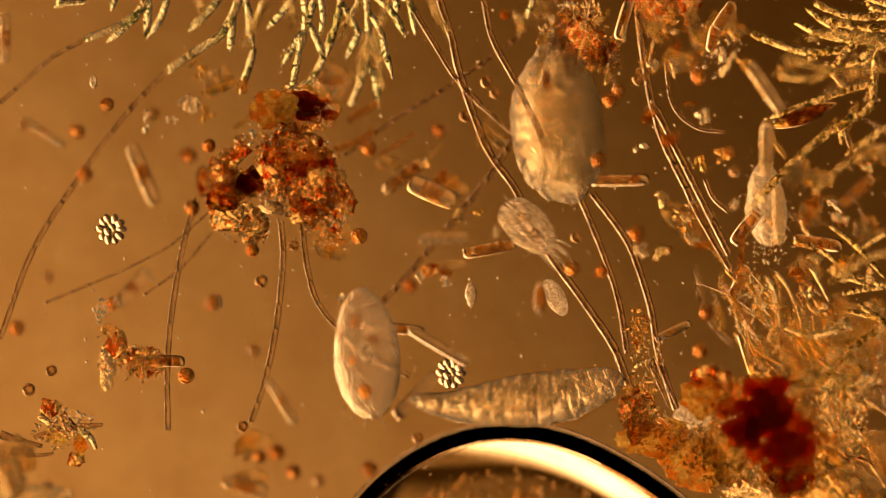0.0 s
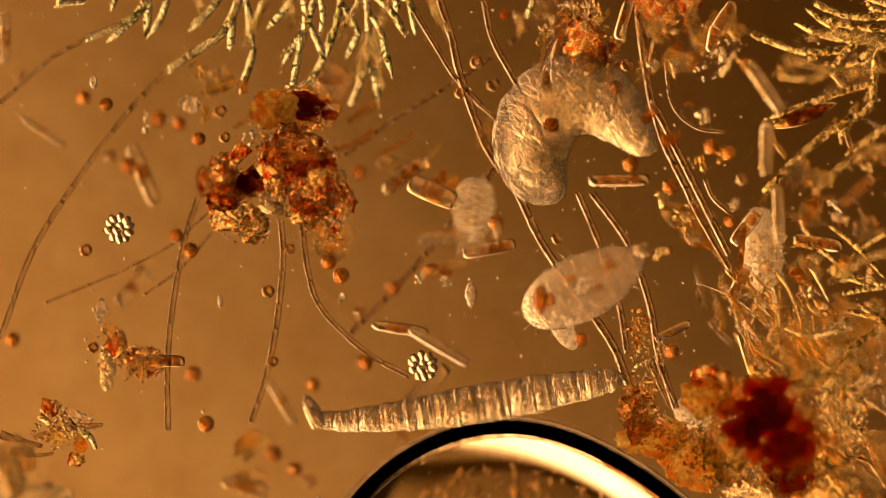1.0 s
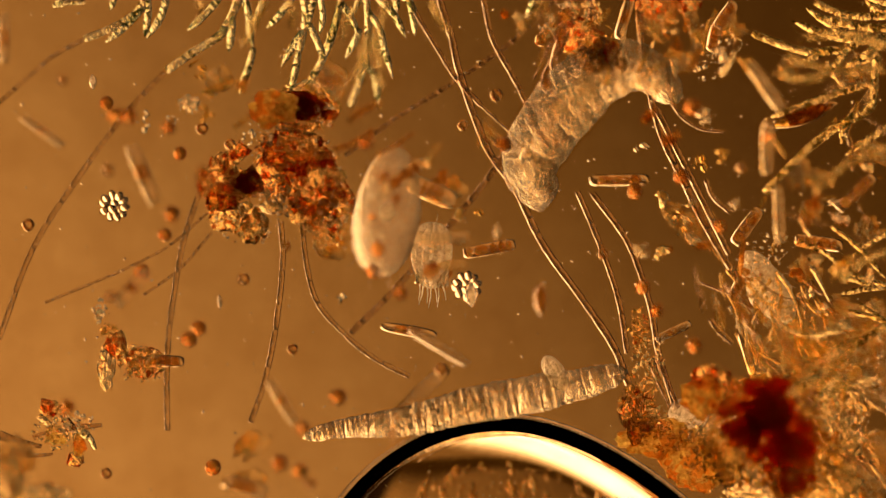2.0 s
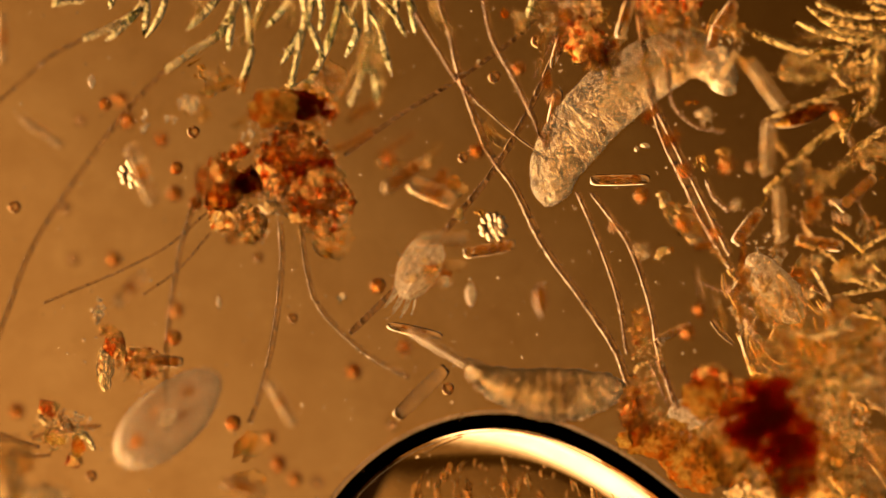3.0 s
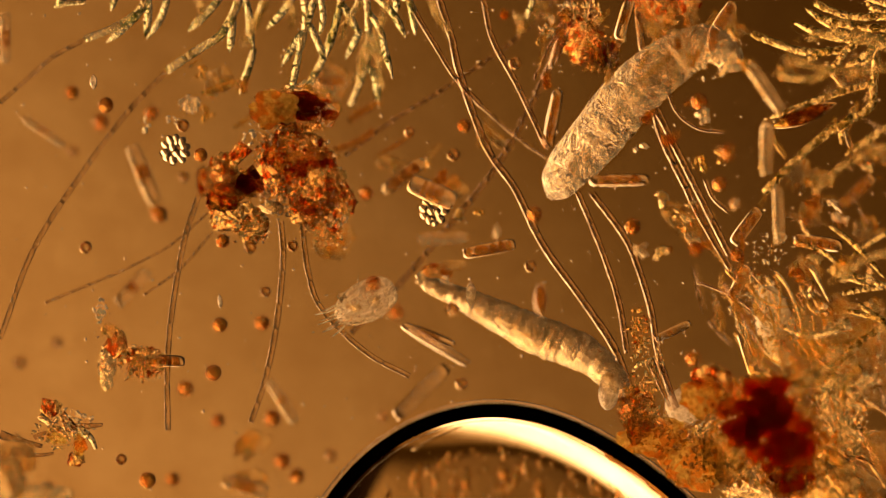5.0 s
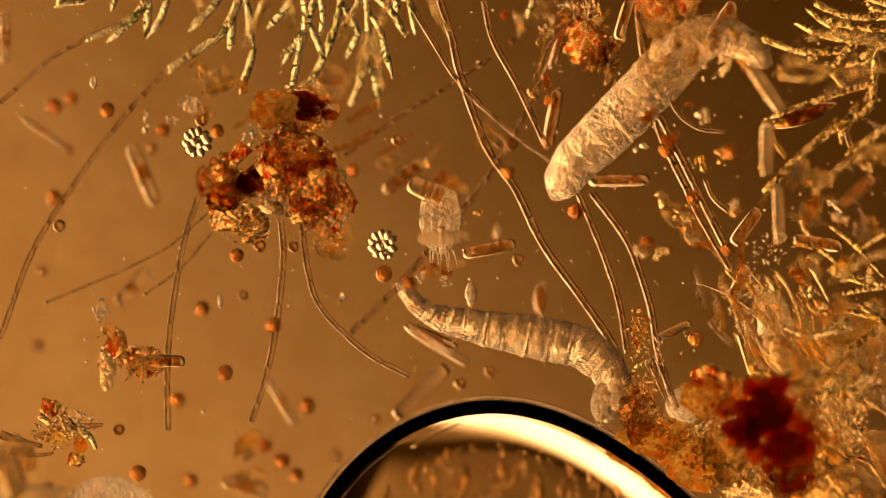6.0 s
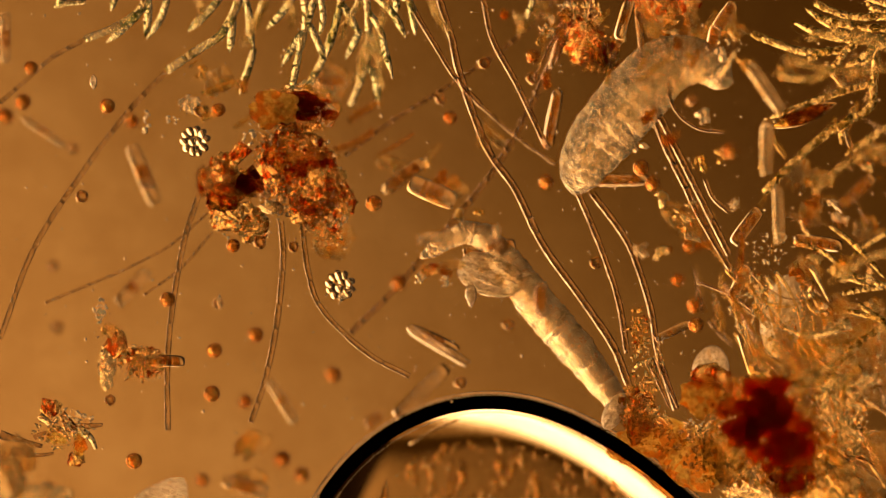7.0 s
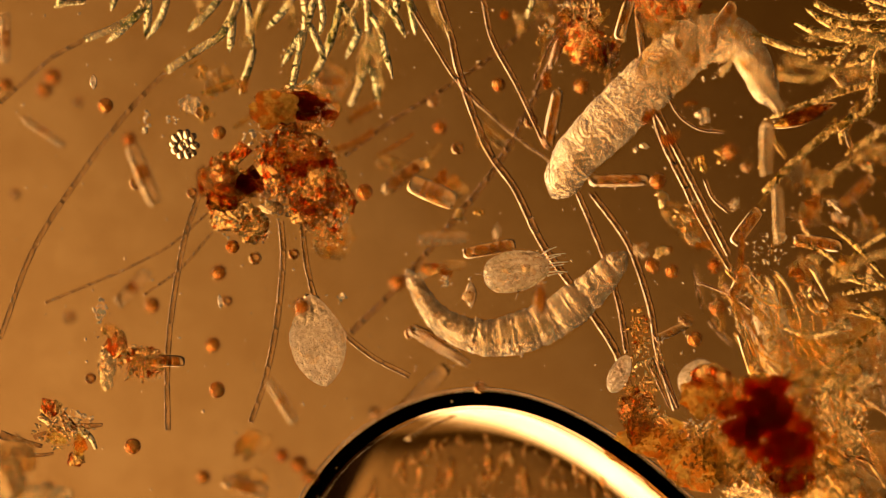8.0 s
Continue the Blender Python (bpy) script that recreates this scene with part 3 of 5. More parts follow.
# ---- rusty flocks ----
def flock(label, cores, crumbs, strands=()):
    """Loose rusty matter: soft uneven cores and a mass of small crumbs. cores: x, y, z, rx, ry, material; crumbs: x, y, rx, ry, count, material."""
    root = thing("rust_flock", label, "debris")
    rng = random.Random(len(cores) * 31 + len(crumbs) * 7)
    for x, y, z, rx, ry, mat in cores:
        soft = mat in (DARK_RUST, UMBER)
        for k in range(30 if soft else 1):
            a = rng.random() * 6.283
            d = (0.45 if k < 4 else 1.0) * rng.random() ** 0.55 if soft else 0.1
            off = Vector((math.cos(a) * rx * d, math.sin(a) * ry * d, rng.uniform(-0.025, 0.025) + (0.02 if soft else 0)))
            s = ((0.58 if mat is UMBER else 0.48) if k < 4 else rng.uniform(0.12, 0.30)) if soft else rng.uniform(0.95, 1.15)
            Build().rugged(at(x, y, z) + off, (rx * s, ry * s, min(rx, ry) * s * 0.7), rng.random() * 50, *((18, 26) if soft else (44, 64))).object("lump", mat, root)
        if soft:
            b = Build()
            for _ in range(420):
                a, d = rng.random() * 6.283, rng.uniform(0.75, 1.3)
                g = 0.0009 + 0.0026 * rng.random() ** 2
                b.blob(at(x, y, z + rng.uniform(-0.03, 0.02)) + Vector((math.cos(a) * rx * d, math.sin(a) * ry * d, 0)), (g * rng.uniform(0.8, 2.2), g, g), 5, 7, 1.3, 1.9, rng.random() * 90, rng.random() * 180)
            tagged(b.object("fuzz", GRIT_RUST, root), kind="stuff")
    for x, y, rx, ry, count, mat in crumbs:
        b = Build()
        grain = GRIT_CREAM if mat is CRUMB else GRIT_AMBER if mat is FLOCK else GRIT_RUST
        for _ in range(count):
            a, r = rng.random() * 6.283, rng.random() ** 0.6
            c = at(x, y, 0.185 + 0.05 * rng.random()) + Vector((math.cos(a) * rx * r, math.sin(a) * ry * r, 0))
            s = 0.0009 + 0.0028 * rng.random() ** 2
            b.blob(c, (s * rng.uniform(1.0, 1.9), s * 0.95, s * rng.uniform(0.7, 1.1)), 5, 7, 1.2, 1.9, rng.random() * 90, rng.random() * 180)
        tagged(b.object("grit", grain, root), kind="stuff")
    for pts, r, mat in strands:
        line, _ = curve(pts, 12)
        Build().tube(line, [r * (1 - 0.6 * k / 11) for k in range(12)], 8).object("strand", mat, root)
    return root


def flocks():
    flock("large rusty orange flock of debris with a dark red top", [
        (538, 192, 0.185, 0.050, 0.032, UMBER), (480, 194, 0.26, 0.036, 0.028, AMBER), (550, 165, 0.13, 0.04, 0.02, FLOCK), (520, 265, 0.17, 0.055, 0.04, RUST),
        (437, 325, 0.18, 0.018, 0.019, UMBER), (362, 318, 0.30, 0.012, 0.024, RUST), (395, 330, 0.17, 0.032, 0.042, RUST), (560, 325, 0.17, 0.045, 0.05, RUST),
        (600, 358, 0.18, 0.026, 0.03, RUST), (500, 300, 0.16, 0.035, 0.045, RUST), (398, 350, 0.17, 0.028, 0.022, RUST), (408, 385, 0.18, 0.036, 0.028, CREAM_FLOCK), (450, 400, 0.19, 0.024, 0.028, CREAM_FLOCK), (540, 375, 0.18, 0.03, 0.022, CREAM_FLOCK), (578, 395, 0.15, 0.022, 0.02, RUST)], [
        (525, 275, 0.075, 0.06, 170, RUST), (540, 310, 0.07, 0.075, 130, CRUMB), (415, 335, 0.05, 0.035, 70, RUST), (430, 395, 0.05, 0.035, 60, CRUMB),
        (450, 405, 0.03, 0.028, 100, CRUMB), (585, 355, 0.035, 0.045, 140, RUST), (575, 205, 0.022, 0.022, 70, CRUMB), (480, 245, 0.05, 0.04, 120, CRUMB),
        (500, 345, 0.04, 0.04, 130, CRUMB), (575, 410, 0.035, 0.03, 90, FLOCK), (520, 200, 0.055, 0.035, 90, DARK_RUST), (590, 375, 0.03, 0.03, 70, CRUMB)],
        # cream strand paints the lit left edge of the rust strand beside it
        [([(436, 258), (418, 280), (392, 310)], 0.015, RUST), ([(424, 258), (404, 284), (386, 308)], 0.008, CREAM_FLOCK), ([(438, 300), (455, 318), (464, 340)], 0.013, RUST)])
    flock("small amber flock with ringed cysts and grains", [
        (205, 612, 0.16, 0.018, 0.022, RUST), (190, 650, 0.14, 0.012, 0.03, FLOCK), (255, 640, 0.15, 0.03, 0.022, RUST)], [
        (176, 550, 0.012, 0.022, 60, CRUMB), (195, 585, 0.018, 0.012, 50, RUST), (250, 645, 0.042, 0.035, 170, FLOCK), (250, 635, 0.025, 0.022, 60, RUST)])
    flock("tangle of pale green and rusty scraps", [
        (88, 722, 0.2, 0.015, 0.014, RUST), (100, 768, 0.17, 0.018, 0.016, AMBER), (142, 790, 0.19, 0.010, 0.014, AMBER), (135, 812, 0.19, 0.012, 0.011, RUST)], [
        (110, 760, 0.05, 0.035, 130, FLOCK), (125, 750, 0.045, 0.028, 80, CRUMB)],
        [([(0, 770), (40, 782), (75, 790)], 0.009, CLEAR), ([(70, 735), (95, 755), (125, 775)], 0.007, FLOCK), ([(108, 735), (125, 750), (135, 762)], 0.010, CLEAR),
         ([(115, 757), (150, 755), (182, 752)], 0.008, CLEAR), ([(140, 760), (160, 775), (170, 795)], 0.009, GREEN_STALK), ([(20, 800), (60, 806), (95, 803)], 0.006, CLEAR),
         ([(60, 775), (75, 768), (95, 762)], 0.005, CLEAR)])
    flock("fuzzy orange flock caught between threads", [
        (1068, 92, 0.19, 0.02, 0.024, RUST), (1080, 95, 0.2, 0.012, 0.02, DARK_RUST), (1035, 70, 0.14, 0.03, 0.035, RUST)], [
        (1050, 80, 0.04, 0.05, 130, RUST), (1062, 100, 0.028, 0.03, 120, RUST), (1000, 12, 0.015, 0.012, 30, CRUMB), (968, 55, 0.02, 0.012, 30, CRUMB), (1035, 25, 0.03, 0.03, 80, FLOCK)],
        [([(1015, 0), (985, 60), (945, 140)], 0.006, CLEAR), ([(1020, 10), (1000, 70), (985, 110)], 0.005, CLEAR), ([(1050, 0), (1040, 40), (1020, 90)], 0.005, CLEAR)])
    flock("rust-brown fuzz between algal threads", [
        (1170, 5, 0.14, 0.04, 0.025, RUST), (1205, 0, 0.13, 0.03, 0.025, RUST)], [(1180, 15, 0.045, 0.03, 120, FLOCK)])
    flock("deep red flock of rust over pale matter", [
        (1348, 735, 0.29, 0.080, 0.055, DARK_RUST), (1385, 780, 0.29, 0.062, 0.055, DARK_RUST), (1400, 845, 0.25, 0.035, 0.03, DARK_RUST), (1240, 700, 0.26, 0.030, 0.03, AMBER), (1255, 665, 0.25, 0.03, 0.02, RUST),
        (1278, 795, 0.205, 0.04, 0.06, FLOCK), (1335, 850, 0.19, 0.06, 0.04, FLOCK), (1440, 862, 0.15, 0.07, 0.04, FLOCK), (1165, 775, 0.17, 0.055, 0.03, AMBER), (1235, 820, 0.17, 0.05, 0.045, AMBER), (1470, 780, 0.15, 0.04, 0.045, FLOCK),
        (1500, 830, 0.07, 0.08, 0.06, HAZE), (1330, 690, 0.18, 0.06, 0.02, RUST)], [
        (1330, 690, 0.08, 0.025, 260, RUST), (1280, 800, 0.05, 0.08, 160, FLOCK), (1170, 770, 0.06, 0.03, 110, FLOCK), (1400, 800, 0.08, 0.08, 240, RUST), (1230, 790, 0.04, 0.05, 160, CRUMB),
        (1330, 850, 0.09, 0.05, 150, FLOCK), (1470, 770, 0.07, 0.08, 220, FLOCK), (1130, 735, 0.03, 0.045, 150, FLOCK), (1490, 750, 0.05, 0.06, 120, CRUMB)],
        [([(1235 + 9 * k, 752 + 5 * (k % 3), 0.2), (1243 + 9 * k, 790, 0.205), (1262 + 9 * k, 835 + 7 * (k % 4), 0.2)], 0.0055, FLOCK) for k in range(9)])
    flock("speckled column of fine crumbs along the threads", [
        (1130, 740, 0.15, 0.025, 0.04, RUST)], [(1132, 580, 0.02, 0.04, 90, RUST), (1145, 640, 0.03, 0.045, 130, FLOCK), (1130, 700, 0.035, 0.04, 150, RUST), (1140, 745, 0.045, 0.03, 120, FLOCK)],
        [([(1150, 635), (1165, 675), (1185, 720)], 0.007, CLEAR), ([(1165, 638), (1182, 678), (1200, 722)], 0.007, CLEAR)])
    flock("cluster of pale grey grains between the threads", [], [(1262, 122, 0.036, 0.03, 30, CRUMB), (1290, 90, 0.03, 0.03, 18, CRUMB)])
    flock("fine pale grains in the open water", [(336, 186, 0.17, 0.01, 0.01, CRUMB)], [(336, 185, 0.02, 0.02, 70, CRUMB), (305, 212, 0.012, 0.008, 12, CRUMB), (255, 215, 0.012, 0.02, 12, CRUMB)])
    flock("soft amber matter at the edge of the field", [(8, 855, 0.36, 0.028, 0.04, FLOCK), (80, 874, 0.36, 0.04, 0.018, FLOCK), (30, 810, 0.33, 0.03, 0.03, HAZE)], [(20, 860, 0.04, 0.04, 20, FLOCK)])
    rng = random.Random(5)
    hairs = []

    def hair(x, y, a, l, z, r, mat):
        bend = rng.uniform(-0.35, 0.35)
        p, pts = Vector((x, y)), []
        for k in range(5):
            pts.append((p.x, p.y, z + rng.uniform(-0.012, 0.012)))
            p += Vector((math.cos(a), math.sin(a))) * (l / 4)
            a += bend + rng.uniform(-0.12, 0.12)
        hairs.append((pts, r, mat))

    for i in range(42):
        k = rng.random()
        hair(1290 + 170 * k + rng.uniform(-20, 20), rng.uniform(470, 640), rng.uniform(0.75, 1.35), rng.uniform(45, 130),
             rng.choice((0.1, 0.13, 0.18, 0.2, 0.2, 0.27, 0.31)), rng.uniform(0.002, 0.0065), rng.choice((CLEAR, FLOCK, AMBER_HAIR, AMBER_HAIR, THIN, AMBER_HAIR)))
    for i in range(20):
        hair(rng.uniform(1420, 1540), rng.uniform(690, 840), rng.uniform(0.55, 1.1), rng.uniform(40, 110), rng.choice((0.14, 0.2, 0.2, 0.28)), rng.uniform(0.002, 0.005), rng.choice((CLEAR, FLOCK, THIN)))
    for i in range(12):
        hair(rng.uniform(1440, 1560), rng.uniform(540, 680), rng.uniform(2.2, 2.8), rng.uniform(60, 140), rng.choice((0.08, 0.28, 0.33)), rng.uniform(0.005, 0.009), rng.choice((GREEN_STALK, FLOCK, AMBER_HAIR)))
    flock("small amber smear of crumbs in the open water", [(765, 478, 0.26, 0.014, 0.010, RUST), (800, 470, 0.27, 0.022, 0.008, HAZE)], [(790, 500, 0.012, 0.012, 24, CRUMB), (605, 525, 0.006, 0.006, 9, CRUMB)])
    flock("matted amber fibres and scraps", [
        (1400, 640, 0.08, 0.06, 0.05, HAZE), (1480, 590, 0.07, 0.07, 0.05, HAZE), (1520, 660, 0.07, 0.06, 0.07, HAZE)], [
        (1420, 620, 0.09, 0.08, 200, FLOCK), (1330, 555, 0.04, 0.04, 90, CRUMB), (1500, 640, 0.07, 0.09, 150, CRUMB), (1330, 500, 0.04, 0.04, 60, FLOCK), (1215, 385, 0.03, 0.03, 30, FLOCK), (1370, 440, 0.04, 0.03, 40, CRUMB)], hairs)


def hazes():
    """Faint scraps deep under the focus, seen as soft smears."""
    rng = random.Random(21)
    spots = [(700, 300), (790, 330), (870, 250), (1190, 380), (1225, 410), (1430, 300), (1540, 280), (1450, 380), (1530, 400), (1420, 480),
             (1480, 540), (1540, 560), (1400, 560), (1240, 60), (1290, 40), (1210, 100), (1150, 40), (385, 130), (600, 140), (560, 420), (600, 430), (440, 790), (430, 850), (1520, 130), (1400, 120)]
    for x, y in spots:
        root = thing("amber_scrap", "soft amber scrap of plant matter in the water", "debris", at(x, y, rng.uniform(0.012, 0.03)), "amber scraps")
        for k in range(3):
            Build().blob((rng.uniform(-0.02, 0.02), rng.uniform(-0.02, 0.02), 0.006 * k), (rng.uniform(0.012, 0.03), rng.uniform(0.008, 0.018), 0.005), 10, 14, 0.7, 2.0, rng.random() * 40, rng.uniform(0, 180)).object("flake", HAZE, root)


def scraps():
    """Small brown bits at several depths between the threads."""
    rng = random.Random(77)
    for x0, x1, y0, y1, n in ((880, 1010, 20, 170, 8), (1130, 1340, 150, 470, 15), (1380, 1560, 240, 560, 14), (340, 440, 90, 210, 4), (690, 900, 280, 520, 7), (1150, 1330, 20, 120, 8)):
        for _ in range(n):
            root = thing("brown_scrap", "small brown scrap of debris floating in the water", "debris", at(rng.uniform(x0, x1), rng.uniform(y0, y1), rng.choice((0.1, 0.13, 0.19, 0.28, 0.32))), "brown scraps")
            look_like = rng.choice((AMBER_HAIR, BROWN, FLOCK, CRUMB))
            for k in range(rng.randint(2, 5)):
                g = rng.uniform(0.0025, 0.007)
                Build().blob((rng.uniform(-0.009, 0.009), rng.uniform(-0.009, 0.009), rng.uniform(-0.003, 0.003)), (g * rng.uniform(1, 2.2), g, g * 0.7), 8, 10, 0.7, 1.8, rng.random() * 60, rng.uniform(0, 180)).object("bit", look_like, root)


def shreds():
    """Curved brown strands of dead plant matter at several depths."""
    rng = random.Random(31)
    for x0, x1, y0, y1, n, low, high in ((960, 1320, -10, 105, 24, 0.9, 2.4), (1340, 1570, 100, 430, 18, 0.4, 2.8), (1220, 1345, 400, 570, 14, 0.6, 1.6), (1400, 1570, 640, 880, 12, 0.4, 1.2), (330, 450, 100, 220, 4, 2.2, 3.0), (640, 780, 180, 300, 4, 2.2, 2.8)):
        for _ in range(n):
            x, y, a, z = rng.uniform(x0, x1), rng.uniform(y0, y1), rng.uniform(low, high), rng.choice((0.04, 0.08, 0.12, 0.27, 0.3, 0.34, 0.2))
            root = thing("plant_shred", "thin brown shred of dead plant matter in the water", "debris", at(x, y, z), "plant shreds")
            l, bend, r = rng.uniform(0.025, 0.085), rng.uniform(-0.5, 0.5), rng.uniform(0.0022, 0.0065)
            p, line = Vector((0, 0, 0)), []
            for k in range(10):
                line.append(p.copy())
                p += Vector((math.cos(a), -math.sin(a), rng.uniform(-0.15, 0.15))) * (l / 9)
                a += bend / 9 + rng.uniform(-0.08, 0.08)
            rad = [r * (0.5 + 0.5 * math.sin(math.pi * (k + 1) / 11)) * rng.uniform(0.8, 1.2) for k in range(10)]
            Build().tube(line, rad, 10, 0.7).object("strand", rng.choice((AMBER_HAIR, BROWN, FLOCK, AMBER_HAIR, THIN)), root)


def specks():
    b = Build()
    rng = random.Random(11)
    for _ in range(650):
        x, y = 1568 * rng.random() ** 0.8, rng.uniform(0, 882)
        s = 0.0008 + 0.0022 * rng.random() ** 2
        b.blob(at(x, y, rng.uniform(0.12, 0.24)), (s, s * rng.uniform(0.7, 1.8), s), 4, 6, 0.3, 2, rng.random() * 20, rng.random() * 180)
    tagged(b.object("water_specks", CRUMB), "tiny pale specks drifting in the water", "specks", kind="stuff")


# ---- moving things ----
def cyst(g, pale):
    """A round cyst with orange content, g times the usual size; a pale one shows little but its ring."""
    root = thing("algal_cyst", "small pale round cyst with an orange-brown ring, drifting" if pale else "small round orange cyst drifting in the water", "cyst", group="drifting cysts")
    Build().blob((0, 0, 0), (0.0124 * g, 0.0120 * g, 0.0124 * g), 14, 20, 0.05, 1.5, g).object("wall", PALE_WALL if pale else BALL, root)
    if not pale:
        Build().blob((0, 0, 0), (0.0082 * g, 0.0078 * g, 0.0070 * g), 12, 16, 0.5, 2.2, g * 7).object("content", BALL_CORE, root)
    w = 0.0076 if pale else 0.0106
    loop = [Vector((w * g * math.cos(a), w * 0.95 * g * math.sin(a), 0.0)) for a in (2 * math.pi * k / 20 for k in range(21))]
    Build().tube(loop, [0.0013 + 0.0004 * math.sin(k * 1.9) for k in range(20)] + [0.0013], 8).object("ring", RING, root)
    return root


def colony(name_label):
    root = thing("algal_colony", name_label, "colony", group="round colonies")
    rng = random.Random(3)
    first = Build().blob((0, 0, 0), (0.0102, 0.0071, 0.0075), 10, 14, 0.12, 2).object("cell", COLONY, root)
    first.location = (0.0185, 0, 0)
    for i in range(1, 10):
        a = 2 * math.pi * i / 10 + rng.uniform(-0.12, 0.12)
        c = first.copy()
        scene.collection.objects.link(c)
        c.location = (math.cos(a) * 0.0185, math.sin(a) * 0.0185, (i % 2) * 0.008 - 0.004)
        c.rotation_euler = (0, rng.uniform(-0.5, 0.5), a)
    for x, y in ((0.003, 0.003), (-0.005, -0.003)):
        c = first.copy()
        scene.collection.objects.link(c)
        c.location, c.rotation_euler = (x, y, 0.008), (0, 1.2, x * 300)
    return root


def sleeve(length, r0, r1, name, parent, skin, first=False, last=False, sides=56, start=0.0, pleats=0.0, wide=1.0):
    """One sleeve of a telescoping body, its axis along x, with lengthwise folds and crosswise pleats; its ends slip under its neighbours; wide: its breadth over its depth."""
    verts, faces = [], []
    n = 32
    for i in range(n + 1):
        u = i / n
        r = r0 + (r1 - r0) * u
        if first:
            r *= min(1.0, max(0.05, math.sin(math.pi / 2 * min(1, u / 0.6))) ** 0.6)
        if last:
            r *= min(1.0, max(0.05, math.sin(math.pi / 2 * min(1, (1 - u) / 0.5))) ** 0.6)
        tuck = 0.0 if (first and u < 0.5) or (last and u > 0.5) else abs(2 * u - 1) ** 3
        r *= (1 - 0.11 * tuck) * (1 + pleats * noise.noise(Vector((start * 90 + u * length * 90, 1.7, 0.0))) + 0.6 * pleats * noise.noise(Vector((start * 210 + u * length * 210, 5.2, 0.0))))
        for j in range(sides):
            a = 2 * math.pi * j / sides
            q = Vector((math.cos(a) * 2.0, math.sin(a) * 2.0, start * 26 + u * length * 26))
            k = 1 + 0.03 * noise.noise(q) + 0.016 * noise.noise(Vector((q.x * 2.6, q.y * 2.6, q.z * 1.1))) + 0.012 * noise.noise(q * 4.1)
            verts.append(Vector(((u - 0.5) * length, math.cos(a) * r * k * wide, math.sin(a) * r * k)))
    for i in range(n):
        for j in range(sides):
            k = (j + 1) % sides
            faces.append((i * sides + j, i * sides + k, (i + 1) * sides + k, (i + 1) * sides + j))
    if first:
        faces.append(tuple(range(sides))[::-1])
    if last:
        faces.append(tuple(n * sides + j for j in range(sides)))
    return Build().add(verts, faces).object(name, skin, parent)


def worm(label, shape, n, length, ring_length, skin, grains, wide, pleats=0.0):
    """A creeping rotifer in n telescoping rings from foot to head; shape gives the radius along it. Returns the thing and its rings."""
    root = thing("rotifer", label, "rotifer", group="creeping rotifers")

    def radius(u):
        u = min(1, max(0, u)) * (len(shape) - 1)
        k = min(int(u), len(shape) - 2)
        return shape[k] + (shape[k + 1] - shape[k]) * (u - k)

    rings = []
    for i in range(n):
        name = "foot" if i == 0 else "head" if i == n - 1 else "body_sleeve"
        half = 0.5 * ring_length / length
        u = (i + 0.5) / n
        outer = sleeve(ring_length, radius(u - half), radius(u + half), name, root, skin, i == 0, i == n - 1, start=u * length, pleats=pleats, wide=wide)
        rng = random.Random(i + 40 * n + round(length * 1000))
        b = Build()
        for _ in range(grains):
            a, d, x = rng.random() * 6.283, rng.uniform(0.2, 0.86), rng.uniform(-0.4, 0.4)
            r = radius(u + x * ring_length / length) * d * (0.6 if i in (0, n - 1) else 1)
            g = 0.0014 + 0.0036 * rng.random() ** 2
            b.blob((x * ring_length, math.cos(a) * r * wide, math.sin(a) * r * 0.8), (g * rng.uniform(1, 2.4), g, g), 5, 7, 0.7, 1.8, rng.random() * 50, rng.uniform(-50, 50))
        tagged(b.object("granules", GRANULE, outer), kind="stuff")
        r = radius(u)
        if i == n // 2:
            Build().blob((0, 0, 0), (0.125 * length, r * 0.7, r * 0.28), 22, 30, 0.16, 1.5, length).object("gut", GUT, outer)
        if i in (1, 2) and grains > 20:
            for k in range(5):
                g = rng.uniform(0.006, 0.010)
                Build().blob((rng.uniform(-0.3, 0.3) * ring_length, (k - 2) * 0.36 * r, 0.006), (g * 1.15, g, g * 0.7), 10, 14, 0.12, 1.5, k).object("body_cell", GUT, outer)
        rings.append(outer)
    r = radius(0.97)
    for s in (-1, 0, 1):
        Build().blob((ring_length * 0.34, s * r * 0.5, 0.004 * s), (0.34 * r, r * 0.36, 0.3 * r), 8, 12, 0.5, 3, s).object("wheel_lobe", skin, rings[-1])
    return root, rings


